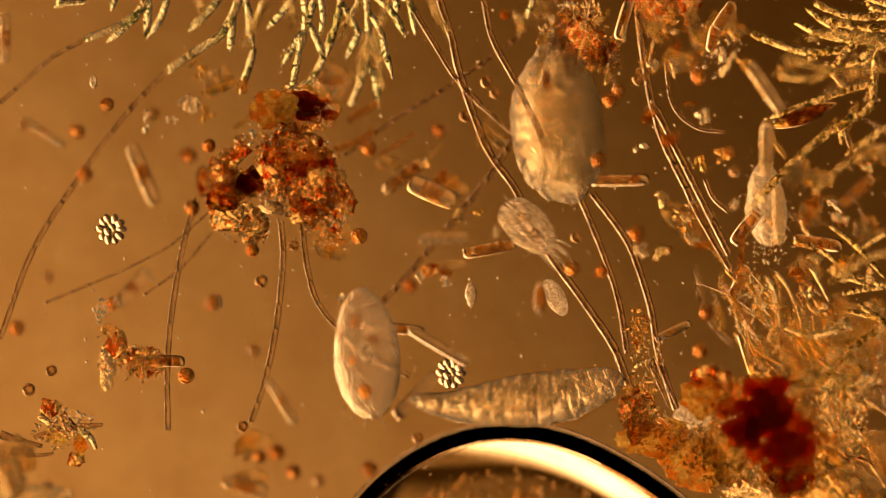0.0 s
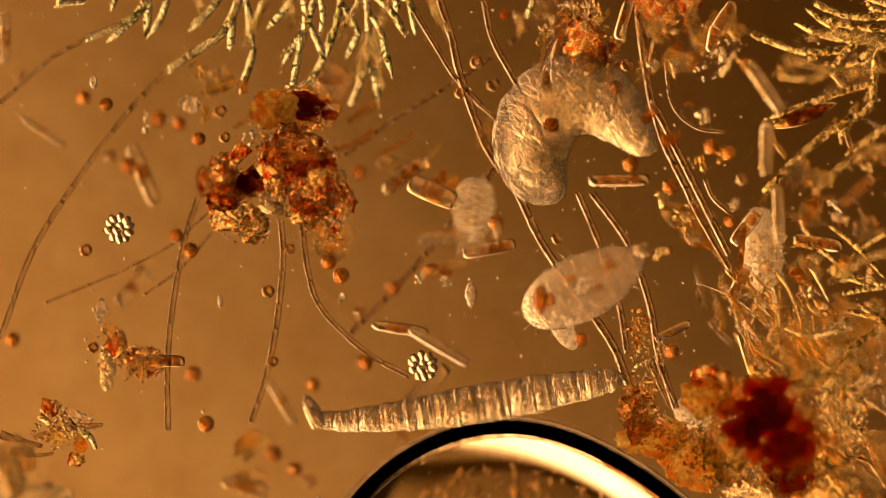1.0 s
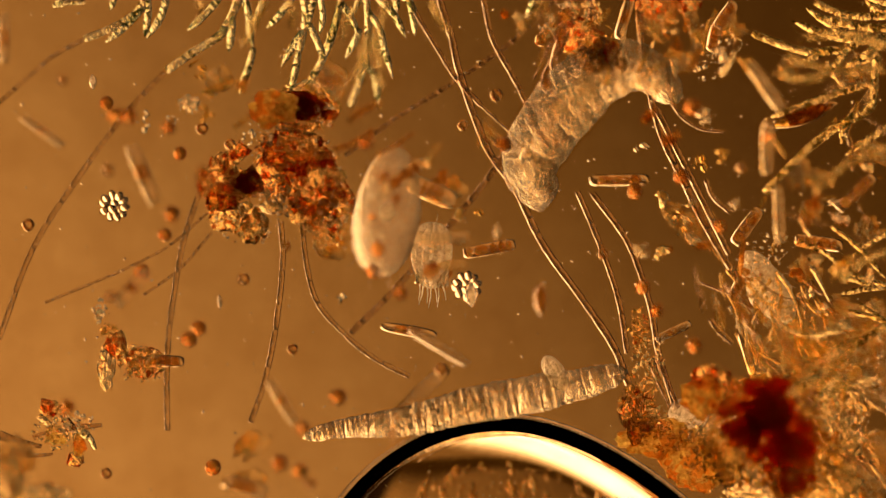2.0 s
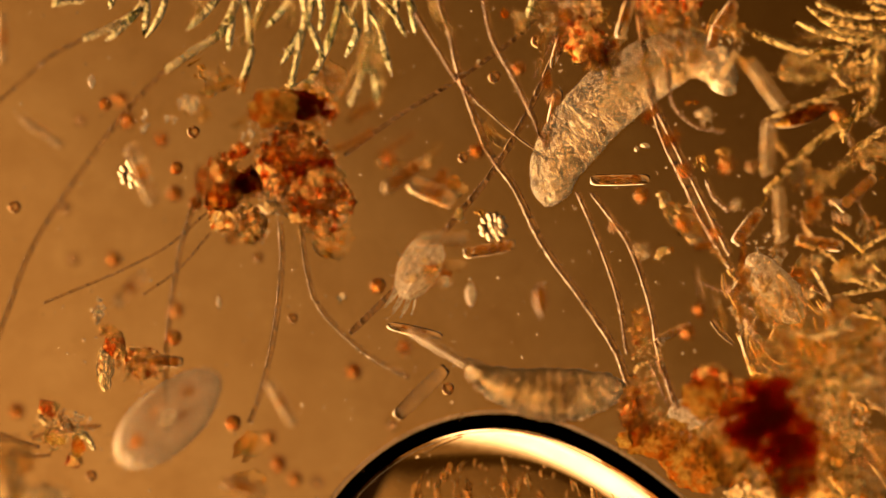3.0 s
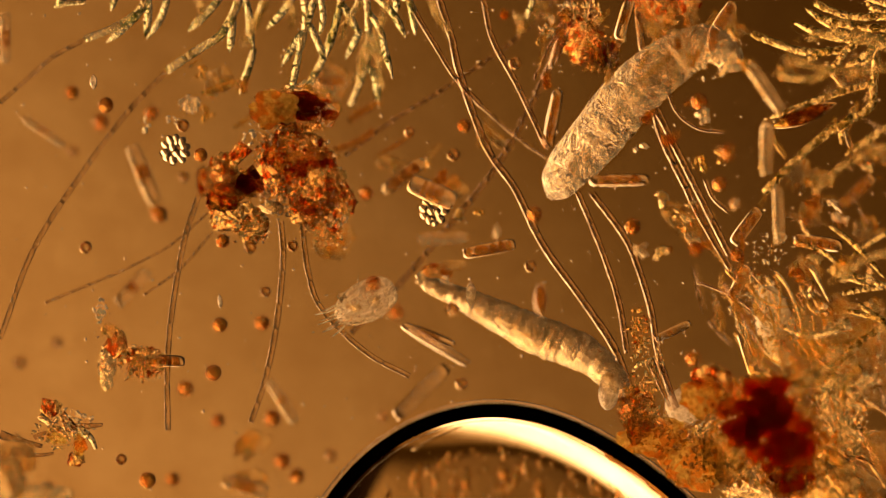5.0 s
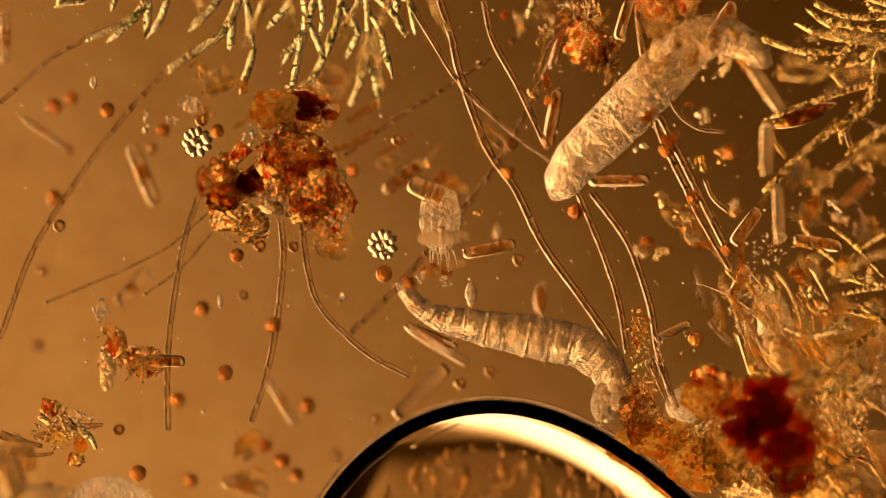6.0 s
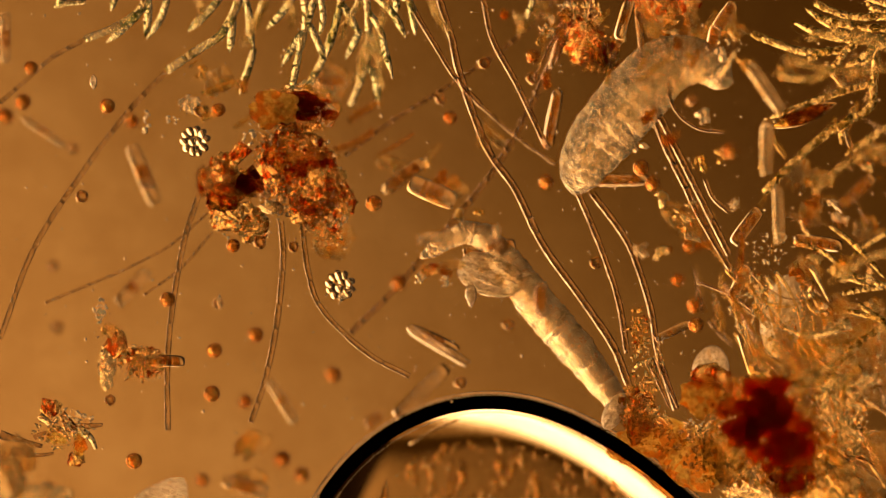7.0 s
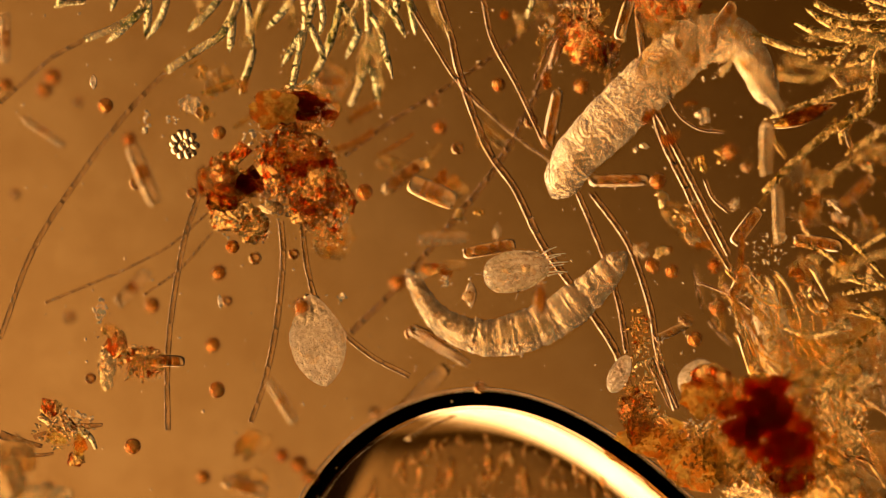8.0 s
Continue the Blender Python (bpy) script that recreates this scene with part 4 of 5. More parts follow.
def ciliate(label, length, width, thick, spots, hairs, name="ciliate", material=None, ridges=0, folds=0.05, point=1.0, ridge=0.09, cirri=0):
    """An oval swimmer with its front to +x; point: above 1 its ends are drawn out."""
    root = thing(name, label, "ciliate")
    b = Build()
    n, sides = 36, 72
    verts, faces = [], []
    for i in range(n + 1):
        c = math.cos(math.pi * i / n)
        r = max(0.02, math.sin(math.pi * i / n) ** point) * (1 + 0.1 * c)
        for j in range(sides):
            a = 2 * math.pi * j / sides
            q = Vector((c * 2.2 + length * 50, math.cos(a) * 1.6, math.sin(a) * 1.6))
            k = 1 + folds * (noise.noise(q) + 0.6 * noise.noise(q * 2.9) + 0.35 * noise.noise(q * 6.5)) + (ridge * math.cos(a * ridges + 1.5 * c) if ridges else 0)
            verts.append(Vector((-c * length / 2, math.cos(a) * r * k * width / 2, math.sin(a) * r * k * thick / 2)))
    for i in range(n):
        for j in range(sides):
            k = (j + 1) % sides
            faces.append((i * sides + j, i * sides + k, (i + 1) * sides + k, (i + 1) * sides + j))
    faces.append(tuple(range(sides))[::-1])
    faces.append(tuple(n * sides + j for j in range(sides)))
    b.add(verts, faces).object("body", material or CILIATE, root)
    for i, (x, y, r, mat) in enumerate(spots):
        Build().blob((x * length, y * width, thick * 0.1), (r, r * 0.85, r * 0.6), 8, 12, 0.3, 2, i * 2.3).object("vacuole", mat, root)
    rng = random.Random(len(label))
    for i in range(hairs):
        u = (i + rng.uniform(0.1, 0.9)) / hairs
        a = u * 2 * math.pi
        base = Vector((math.cos(a) * length * 0.47, math.sin(a) * width * 0.46, 0))
        tip = base + Vector((math.cos(a) * 0.02 - 0.008, math.sin(a) * 0.022, rng.uniform(-0.01, 0.01))) * rng.uniform(0.5, 1.1)
        Build().tube([base, base.lerp(tip, 0.5) + Vector((0.002, 0, 0)), tip], [0.0013, 0.001, 0.0004], 5).object("cilium", CILIA, root)
    for i in range(cirri):
        y = width * 0.30 * (2 * i / (cirri - 1) - 1)
        base = Vector((length * (0.46 - 0.09 * abs(y) / width), y, -thick * 0.15))
        tip = base + Vector((rng.uniform(0.026, 0.04), y * 0.25 + rng.uniform(-0.005, 0.005), 0))
        Build().tube([base, base.lerp(tip, 0.5) + Vector((0, 0.0015, 0)), tip], [0.0017, 0.0014, 0.0006], 6).object("cirrus", PALE, root)
    return root


def bubble():
    root = thing("air_bubble", "flat round air bubble with a dark rim under the cover", "bubble")
    verts, faces, prof = [], [], []
    R, e = 0.386, 0.095
    for i in range(25):
        a = math.pi / 2 - math.pi * i / 24
        prof.append((R - e + e * math.cos(a), e * math.sin(a)))
    prof = [(R * f, e + 0.006 * (1 - f / 0.75)) for f in (0.1, 0.25, 0.4, 0.55, 0.66)] + prof + [(R * f, -e - 0.006 * (1 - f / 0.75)) for f in (0.66, 0.55, 0.4, 0.25, 0.1)]
    sides = 160

    def outline(a):
        """The bubble is pressed in on one side and bulges beside that."""
        g = math.degrees(a)
        return 1 - 0.052 * math.exp(-((g - 60) / 28) ** 2) + 0.155 * math.exp(-(((g + 175) % 360 - 180) / 21) ** 2)

    for r, z in prof:
        for j in range(sides):
            a = 2 * math.pi * j / sides
            k = outline(a)
            verts.append(Vector((math.cos(a) * r * k, math.sin(a) * r * k, z)))
    n = len(prof)
    for i in range(n - 1):
        for j in range(sides):
            k = (j + 1) % sides
            faces.append((i * sides + j, (i + 1) * sides + j, (i + 1) * sides + k, i * sides + k))
    faces.append(tuple(range(sides)))
    faces.append(tuple((n - 1) * sides + j for j in range(sides))[::-1])
    Build().add(verts, faces).object("skin", AIR, root)
    # ring added to draw a bright fringe along the rim
    film = [Vector((math.cos(a) * (R + 0.003) * outline(a), math.sin(a) * (R + 0.003) * outline(a), 0.0)) for a in (2 * math.pi * j / sides for j in range(sides + 1))]
    Build().tube(film, [0.0055] * (sides + 1), 12).object("water_rim", CILIA, root)
    rng = random.Random(8)
    for i in range(240):
        x, y = rng.uniform(-0.29, 0.27), rng.uniform(0.10, 0.32)
        if math.hypot(x, y) < 0.315:
            s = 0.0016 + 0.0046 * rng.random() ** 2
            Build().blob((x, y, -0.088 - 0.004 * rng.random()), (s, s * rng.uniform(1.6, 6.0), s * 0.6), 8, 10, 0.7, 2, i * 1.3, rng.uniform(-14, 14)).object("droplet", SMUDGE, root)
    return root


threads()
tufts()
rods()
flocks()
specks()
scraps()
shreds()
hazes()
BUBBLE = bubble()
SWIMMER = ciliate("large oval hypotrich ciliate, pale and granular, swimming", 0.235, 0.118, 0.06,
                  [(-0.28, 0.05, 0.014, ORANGE), (0.1, -0.12, 0.010, BROWN), (0.25, 0.1, 0.012, BROWN), (-0.05, 0.2, 0.008, ORANGE), (0.0, 0.0, 0.016, PALE)], 12)
RIDGED = ciliate("small ridged oval ciliate with stiff bristles", 0.118, 0.066, 0.045, [(0.15, 0.0, 0.010, FLOCK), (-0.15, 0.1, 0.009, FLOCK)], 5, "ridged_ciliate", LORICA, 13, 0.04, 0.8, 0.13, 7)
LEAF = ciliate("smooth leaf-shaped pale ciliate", 0.165, 0.094, 0.05, [(-0.1, 0.1, 0.012, PALE)], 0, "leaf_ciliate", PALE, 22, 0.10, 1.4, 0.035)
SEED = ciliate("small pale bean-shaped cell", 0.072, 0.036, 0.03, [], 0, "bean_cell", PALE, 0, 0.08)
LODGER = ciliate("pale loricate rotifer with a bristly foot among debris", 0.15, 0.07, 0.05, [(0.1, 0.1, 0.014, FLOCK), (-0.2, -0.1, 0.012, FLOCK)], 12, "small_rotifer", LORICA, 9, 0.14, 1.0, 0.035)
BLOB = ciliate("soft pale round cell beside the red flock", 0.075, 0.065, 0.05, [], 0, "round_cell", PALE)
DRIFTER = rod((-50, 0), (50, 0), 0.0098, "clear pointed diatom with brown plastids, drifting", 0.5, "drifting_diatom", 0.55)
COLONIES = [colony("round colony of pale cells like a rosette")]
COLONIES.append(copy_thing(COLONIES[0], pose(0, 0, 0)))
BIG, BIG_RINGS = worm("fat creeping rotifer, cream and granular, bending its body",
                      (0.028, 0.040, 0.046, 0.048, 0.049, 0.049, 0.048, 0.044, 0.037, 0.030, 0.022), 12, 0.55, 0.060, ROTIFER, 26, 1.68)
SLIM, SLIM_RINGS = worm("slender creeping rotifer, pale and ringed, stretching from the debris",
                        (0.020, 0.027, 0.031, 0.034, 0.035, 0.034, 0.031, 0.027, 0.022, 0.017, 0.012), 13, 0.58, 0.062, CREAM_SKIN, 14, 1.5, 0.08)


def drift(ob, z, *rows):
    """Key a thing by rows of seconds, plan x, y and heading in degrees; z: its height, or rows of seconds and height."""
    levels = z if isinstance(z, tuple) else ((0, z),)

    def height(t):
        return float(np.interp(t, [k[0] for k in levels], [k[1] for k in levels]))

    walk(ob, [(t, pose(*at(x, y, height(t)), 0, 0, a)) for t, x, y, a in rows])


def creep(rings, ring_length, wide, height, dip, *rows):
    """Key a worm's rings along its spine: rows of seconds, breadth (1 when stretched) and plan points from foot to head.
    The flat rings lie down when it is drawn in and stand on edge when it stretches; dip: how far the worm sinks for a while."""
    keys = [[] for _ in rings]
    n = len(rings)
    for t, breadth, *pts in rows:
        z = height - (dip if 2.7 < t < 3.7 else 0.0)
        line, length = curve([(*p, z) for p in pts], 201)
        inset = min(0.3, 0.46 * ring_length / length)
        for i in range(n):
            broad = 1 + (breadth - 1) * min(1.0, 0.42 + 2.6 * min(i, n - 1 - i) / (n - 1))
            roll = math.degrees(math.acos(math.sqrt(min(1.0, (broad * broad - 1) / (wide * wide - 1)))))
            k = 200 * (inset + (1 - 2 * inset) * i / (n - 1))
            j = min(198, max(1, int(k)))
            c = line[j].lerp(line[j + 1], k - j)
            d = line[min(200, j + 9)] - line[max(0, j - 9)]
            keys[i].append((t, pose(c.x, c.y, c.z, roll, 0, math.degrees(math.atan2(d.y, d.x)))))
    for ring, k in zip(rings, keys):
        walk(ring, k)


CYSTS = [cyst(g, pale) for g, pale in ((1.0, False), (0.84, True), (1.12, False), (0.96, True), (1.2, False))]
CYSTS += [copy_thing(CYSTS[k * 3 % 5], pose(0, 0, 0)) for k in range(44)]


def motions():
    drift(BUBBLE, 0.16, (0, 926, 1132, 0), (1.0, 919, 1124, 0), (1.7, 914, 1120, 0), (3.0, 901, 1112, 0), (3.5, 900, 1106, 0), (4.0, 902, 1102, 0), (4.5, 900, 1098, 0), (6, 896, 1088, 0), (7, 891, 1080, 0), (7.5, 879, 1077, 0), (8, 871, 1073, 0))
    creep(BIG_RINGS, 0.060, 1.68, 0.17, 0.085,
          (0.0, 1.68, (1025, 357), (998, 300), (985, 215), (985, 140), (990, 62)),
          (0.3, 1.68, (1015, 348), (975, 295), (970, 205), (992, 125), (1030, 110)),
          (0.5, 1.63, (1005, 340), (965, 290), (962, 215), (995, 150), (1045, 150), (1068, 195)),
          (0.8, 1.55, (995, 345), (945, 300), (945, 220), (990, 165), (1050, 180), (1085, 225), (1120, 270)),
          (1.0, 1.51, (995, 350), (945, 300), (948, 220), (1000, 168), (1060, 178), (1110, 220), (1152, 272)),
          (1.2, 1.44, (975, 362), (928, 300), (940, 220), (1000, 163), (1070, 170), (1120, 215), (1165, 255)),
          (1.5, 1.34, (985, 372), (930, 330), (930, 240), (990, 170), (1065, 165), (1125, 195), (1185, 250)),
          (1.7, 1.28, (965, 375), (925, 310), (945, 225), (1005, 160), (1070, 148), (1130, 165), (1180, 210)),
          (2.8, 1.18, (965, 365), (985, 290), (1040, 210), (1120, 145), (1205, 98), (1260, 115), (1290, 165)),
          (3.2, 1.18, (970, 365), (985, 290), (1045, 205), (1120, 140), (1200, 108), (1260, 130), (1290, 185)),
          (3.5, 1.11, (960, 372), (968, 290), (1030, 208), (1105, 152), (1190, 130), (1265, 150), (1340, 214)),
          (4.0, 1.04, (952, 362), (985, 295), (1050, 222), (1130, 157), (1220, 100), (1300, 95), (1365, 180)),
          (4.5, 1.04, (962, 352), (995, 300), (1045, 243), (1128, 170), (1210, 110), (1265, 100), (1315, 145)),
          (4.7, 1.04, (972, 350), (1010, 290), (1070, 220), (1145, 145), (1220, 95), (1265, 95), (1300, 130)),
          (5.8, 1.00, (975, 352), (1015, 290), (1070, 235), (1125, 180), (1180, 122), (1245, 68), (1310, 75), (1360, 118)),
          (6.2, 1.00, (985, 352), (1018, 292), (1072, 235), (1128, 178), (1184, 118), (1245, 66), (1312, 75), (1362, 116)),
          (6.5, 1.01, (992, 352), (1028, 292), (1080, 230), (1135, 165), (1190, 103), (1250, 78), (1328, 124)),
          (6.8, 1.18, (1012, 342), (1035, 285), (1078, 228), (1128, 168), (1182, 118), (1240, 108), (1290, 148)),
          (7.0, 1.21, (1015, 342), (1035, 288), (1075, 230), (1125, 170), (1180, 117), (1240, 110), (1290, 152)),
          (7.4, 1.01, (980, 350), (1015, 287), (1070, 226), (1130, 166), (1195, 106), (1245, 72), (1315, 82), (1366, 180)),
          (8.0, 1.00, (982, 350), (1015, 285), (1070, 225), (1130, 165), (1195, 105), (1245, 70), (1315, 80), (1366, 185)))
    creep(SLIM_RINGS, 0.062, 1.5, 0.17, 0.0,
          (0.0, 1.35, (1105, 668), (1000, 700), (900, 712), (800, 718), (728, 706)),
          (0.3, 1.17, (1105, 663), (1000, 688), (880, 708), (760, 725), (690, 728), (645, 670)),
          (0.6, 1.00, (1105, 663), (980, 690), (860, 712), (730, 730), (650, 730), (597, 700)),
          (1.0, 1.00, (1105, 668), (980, 692), (850, 715), (720, 735), (600, 745), (556, 735), (552, 698)),
          (1.5, 1.00, (1105, 665), (980, 690), (850, 715), (720, 740), (620, 755), (535, 757)),
          (1.7, 1.00, (1110, 658), (980, 687), (850, 715), (720, 745), (600, 760), (535, 775)),
          (2.8, 1.05, (1100, 670), (1010, 698), (920, 712), (830, 715), (740, 705), (665, 705)),
          (3.0, 1.35, (1105, 680), (1040, 695), (970, 698), (910, 688), (860, 668), (822, 635)),
          (3.2, 1.42, (1100, 690), (1050, 703), (1000, 703), (950, 688), (918, 660), (905, 615)),
          (3.5, 1.48, (1092, 712), (1030, 692), (968, 645), (930, 590), (925, 532)),
          (3.6, 1.20, (1090, 700), (1020, 672), (950, 632), (895, 590), (852, 540), (835, 490)),
          (3.8, 1.05, (1110, 698), (1030, 665), (940, 620), (860, 570), (795, 515), (755, 468)),
          (4.0, 1.00, (1115, 703), (1040, 672), (950, 637), (860, 588), (785, 533), (740, 456)),
          (4.5, 1.00, (1130, 698), (1050, 655), (950, 612), (850, 566), (770, 525), (716, 472)),
          (4.7, 1.00, (1120, 698), (1060, 650), (980, 610), (900, 565), (830, 530), (748, 492)),
          (5.8, 1.05, (1085, 725), (1080, 665), (1020, 612), (930, 592), (830, 572), (750, 540), (700, 490)),
          (6.0, 1.11, (1062, 752), (1086, 680), (1040, 622), (950, 598), (850, 580), (760, 555), (704, 502)),
          (6.2, 1.11, (1040, 735), (1062, 660), (1015, 598), (930, 560), (840, 535), (740, 495)),
          (6.5, 1.14, (1000, 708), (1028, 622), (985, 550), (925, 490), (860, 460), (740, 478)),
          (6.8, 1.02, (1095, 732), (1038, 655), (970, 560), (900, 472), (830, 424), (745, 455)),
          (7.0, 1.00, (1105, 728), (1022, 622), (952, 540), (892, 460), (830, 412), (745, 455)),
          (7.2, 1.20, (1090, 690), (1040, 650), (960, 600), (890, 540), (830, 480), (755, 455)),
          (7.5, 1.50, (1022, 588), (970, 618), (915, 622), (862, 600), (812, 558), (770, 502)),
          (7.6, 1.44, (1020, 525), (990, 585), (925, 615), (860, 600), (798, 560), (758, 495)),
          (7.8, 1.26, (1060, 470), (1005, 545), (925, 598), (850, 603), (785, 565), (740, 488)),
          (8.0, 1.08, (1108, 448), (1030, 528), (950, 578), (860, 598), (778, 565), (720, 478)))
    drift(SWIMMER, 0.22, (0, 648, 625, 95), (0.1, 655, 545, 85), (0.2, 690, 390, 60), (0.3, 720, 390, -10), (0.4, 868, 513, -50), (0.5, 945, 600, -45), (0.6, 965, 612, -15),
          (0.7, 980, 595, 0), (0.8, 975, 550, 16), (0.9, 1006, 521, 28), (1.0, 1033, 507, 27), (1.1, 910, 530, 60), (1.2, 918, 489, 75), (1.3, 909, 487, 80),
          (1.4, 885, 480, 118), (1.5, 840, 435, 122), (1.6, 775, 292, 112), (1.7, 768, 288, 112), (2.3, 560, 500, 40), (2.8, 416, 603, 25), (3.0, 300, 738, 42), (3.2, 180, 820, 20),
          (3.4, 60, 900, 25), (3.7, -160, 990, 25), (8, -180, 1000, 25))
    drift(RIDGED, 0.19, (0, 935, 402, -45), (0.2, 868, 395, -60), (0.5, 857, 432, -68), (0.8, 880, 437, -62), (1.0, 838, 372, -95), (1.1, 775, 420, -100), (1.5, 760, 466, -93), (1.7, 764, 452, -85),
          (2.8, 756, 465, -120), (3.2, 728, 495, -110), (3.5, 735, 552, -95), (3.8, 704, 640, -98), (4.0, 694, 660, -95), (4.2, 696, 585, -130), (4.4, 628, 556, -165), (4.5, 626, 562, -165),
          (4.7, 624, 566, -165), (5.8, 770, 392, -90), (6.2, 780, 390, -88), (6.5, 771, 372, -85), (6.6, 772, 395, -80), (7.0, 868, 488, -20), (7.2, 912, 480, 10), (8, 914, 480, 12))
    drift(LEAF, 0.19, (0, -150, 980, 0), (5.3, -100, 980, 0), (5.8, 140, 950, -10), (6.0, 195, 892, 0), (6.2, 186, 838, 5), (6.6, 186, 832, 12), (6.8, 205, 872, 30), (7.1, 320, 920, 60), (7.4, 395, 870, 55),
          (7.5, 398, 850, 58), (7.6, 430, 824, 75), (7.7, 465, 790, 70), (7.8, 513, 711, 85), (7.9, 556, 620, 98), (8.0, 562, 603, 100))
    drift(SEED, 0.18, (0, 983, 527, -62), (0.3, 1000, 545, -70), (0.8, 1000, 580, -60), (1.5, 985, 613, -52), (1.7, 980, 632, -80), (2.8, 997, 704, 60), (3.2, 1004, 698, 60), (3.5, 1042, 660, 50),
          (4.0, 1062, 662, 80), (4.5, 1078, 655, 70), (4.7, 1080, 668, 80), (5.8, 1065, 712, 85), (6.5, 1063, 702, 85), (7.0, 1088, 728, 60), (7.4, 1070, 692, 30), (8.0, 1096, 662, 65))
    drift(LODGER, 0.13, (0, 1356, 362, 95), (0.5, 1345, 405, 88), (1.0, 1350, 442, 92), (1.5, 1350, 505, 110), (2.8, 1368, 510, 128), (3.5, 1368, 512, 128), (4.0, 1375, 535, 120), (4.5, 1372, 560, 110),
          (6.5, 1380, 590, 95), (7.0, 1385, 560, 80), (8.0, 1368, 595, 100))
    drift(BLOB, 0.14, (0, 1228, 740, 20), (1.0, 1230, 728, 20), (1.5, 1222, 735, 20), (3.5, 1215, 735, 20), (4.5, 1214, 722, 20), (6.5, 1216, 712, 30), (6.8, 1240, 690, 60), (7.0, 1258, 650, 80),
          (7.4, 1262, 622, 80), (7.6, 1258, 625, 80), (8.0, 1234, 672, 60))
    drift(DRIFTER, 0.12, (0, 700, 582, -4), (0.8, 706, 581, -8), (1.5, 716, 585, -8), (2.8, 733, 585, -12), (3.5, 738, 588, -12), (4.5, 752, 592, -18), (6.5, 765, 598, -24), (8.0, 770, 600, -26))
    drift(COLONIES[0], 0.20, (0, 196, 406, 0), (0.8, 211, 405, 12), (1.5, 205, 393, 20), (1.7, 200, 382, 24), (2.8, 230, 320, 40), (4.0, 270, 272, 60), (4.5, 284, 272, 70), (5.8, 346, 252, 110),
          (6.5, 350, 253, 130), (7.0, 345, 250, 150), (8.0, 326, 256, 180))
    drift(COLONIES[1], 0.165, (0, 797, 661, 0), (0.3, 783, 662, 8), (0.6, 743, 651, 14), (1.0, 748, 648, 25), (1.5, 780, 570, 35), (1.7, 795, 540, 40), (2.8, 890, 428, 70), (3.0, 872, 402, 75),
          (3.5, 834, 383, 88), (3.7, 845, 380, 95), (4.5, 806, 371, 120), (5.8, 697, 412, 160), (6.2, 658, 456, 172), (6.5, 632, 484, 185), (6.8, 608, 500, 195), (7.0, 602, 506, 205),
          (7.4, 578, 515, 220), (8.0, 548, 548, 240))

    drift(CYSTS[0], ((0, 0.2), (3, 0.2), (3.5, 0.17), (4.2, 0.33), (6.5, 0.35), (7, 0.23), (7.5, 0.36)), (0, 190, 185, 0), (0.5, 187, 185, 9), (1, 188, 185, 18), (1.5, 190, 182, 27), (3, 190, 185, 36), (3.5, 185, 185, 45), (4, 158, 175, 54), (4.5, 130, 160, 63), (6, 127, 173, 72), (6.5, 57, 120, 81), (7, 55, 120, 0), (7.5, 42, 110, 9), (8, 12, 150, 18))
    drift(CYSTS[1], 0.37, (0, 42, 222, 47), (0.5, 62, 276, 56), (1, 38, 132, 65), (1.5, 83, 135, 74), (3, 147, 213, 83), (3.5, 187, 283, 2), (4, 178, 300, 11), (4.5, 147, 270, 20), (6, 123, 265, 29), (6.5, 122, 263, 38), (7, 130, 262, 47), (7.5, 147, 235, 56), (8, 140, 180, 65))
    drift(CYSTS[2], ((0, 0.36), (3.5, 0.36), (4, 0.2)), (0, 138, 232, 4), (0.5, 75, 232, 13), (1, 148, 172, 22), (1.5, 190, 213, 31), (3, 217, 175, 40), (3.5, 208, 180, 49), (4, 187, 183, 58), (4.5, 187, 183, 67), (6, 190, 195, 76), (6.5, 190, 190, 85), (7, 190, 188, 4), (7.5, 187, 187, 13), (8, 187, 187, 22))
    drift(CYSTS[3], 0.37, (0, 272, 200, 51), (0.5, 172, 283, 60), (1, 197, 275, 69), (1.5, 205, 290, 78), (3, 120, 367, 87), (3.5, 70, 522, 6), (4, 22, 655, 15), (7.5, 115, 567, 24), (8, 124, 560, 33))
    drift(CYSTS[4], ((0, 0.38), (7, 0.36), (7.5, 0.24), (8, 0.38)), (0, 335, 275, 8), (0.5, 295, 267, 17), (1, 282, 210, 26), (1.5, 230, 205, 35), (3, 230, 213, 44), (3.5, 220, 228, 53), (4, 205, 200, 62), (4.5, 195, 220, 71), (6, 97, 188, 80), (6.5, 33, 175, 89), (7, 10, 205, 8), (7.5, 57, 127, 17), (8, 95, 135, 26))
    drift(CYSTS[5], ((0, 0.23), (1, 0.35)), (0, 370, 258, 55), (0.5, 343, 252, 64), (1, 318, 218, 73), (1.5, 305, 217, 82), (3, 290, 247, 1), (3.5, 258, 225, 10), (4, 290, 225, 19), (4.5, 262, 188, 28), (6, 290, 230, 37), (6.5, 247, 208, 46), (8, 230, 245, 55))
    drift(CYSTS[6], ((0, 0.21), (1.5, 0.24), (3, 0.14), (3.5, 0.3), (4, 0.23)), (0, 428, 247, 12), (0.5, 628, 270, 21), (1, 390, 197, 30), (1.5, 365, 215, 39), (3, 345, 235, 48), (3.5, 365, 205, 57), (4, 388, 195, 66), (4.5, 315, 225, 75), (6, 357, 213, 84), (6.5, 360, 210, 3), (7, 355, 198, 12), (7.5, 357, 198, 21), (8, 357, 200, 30))
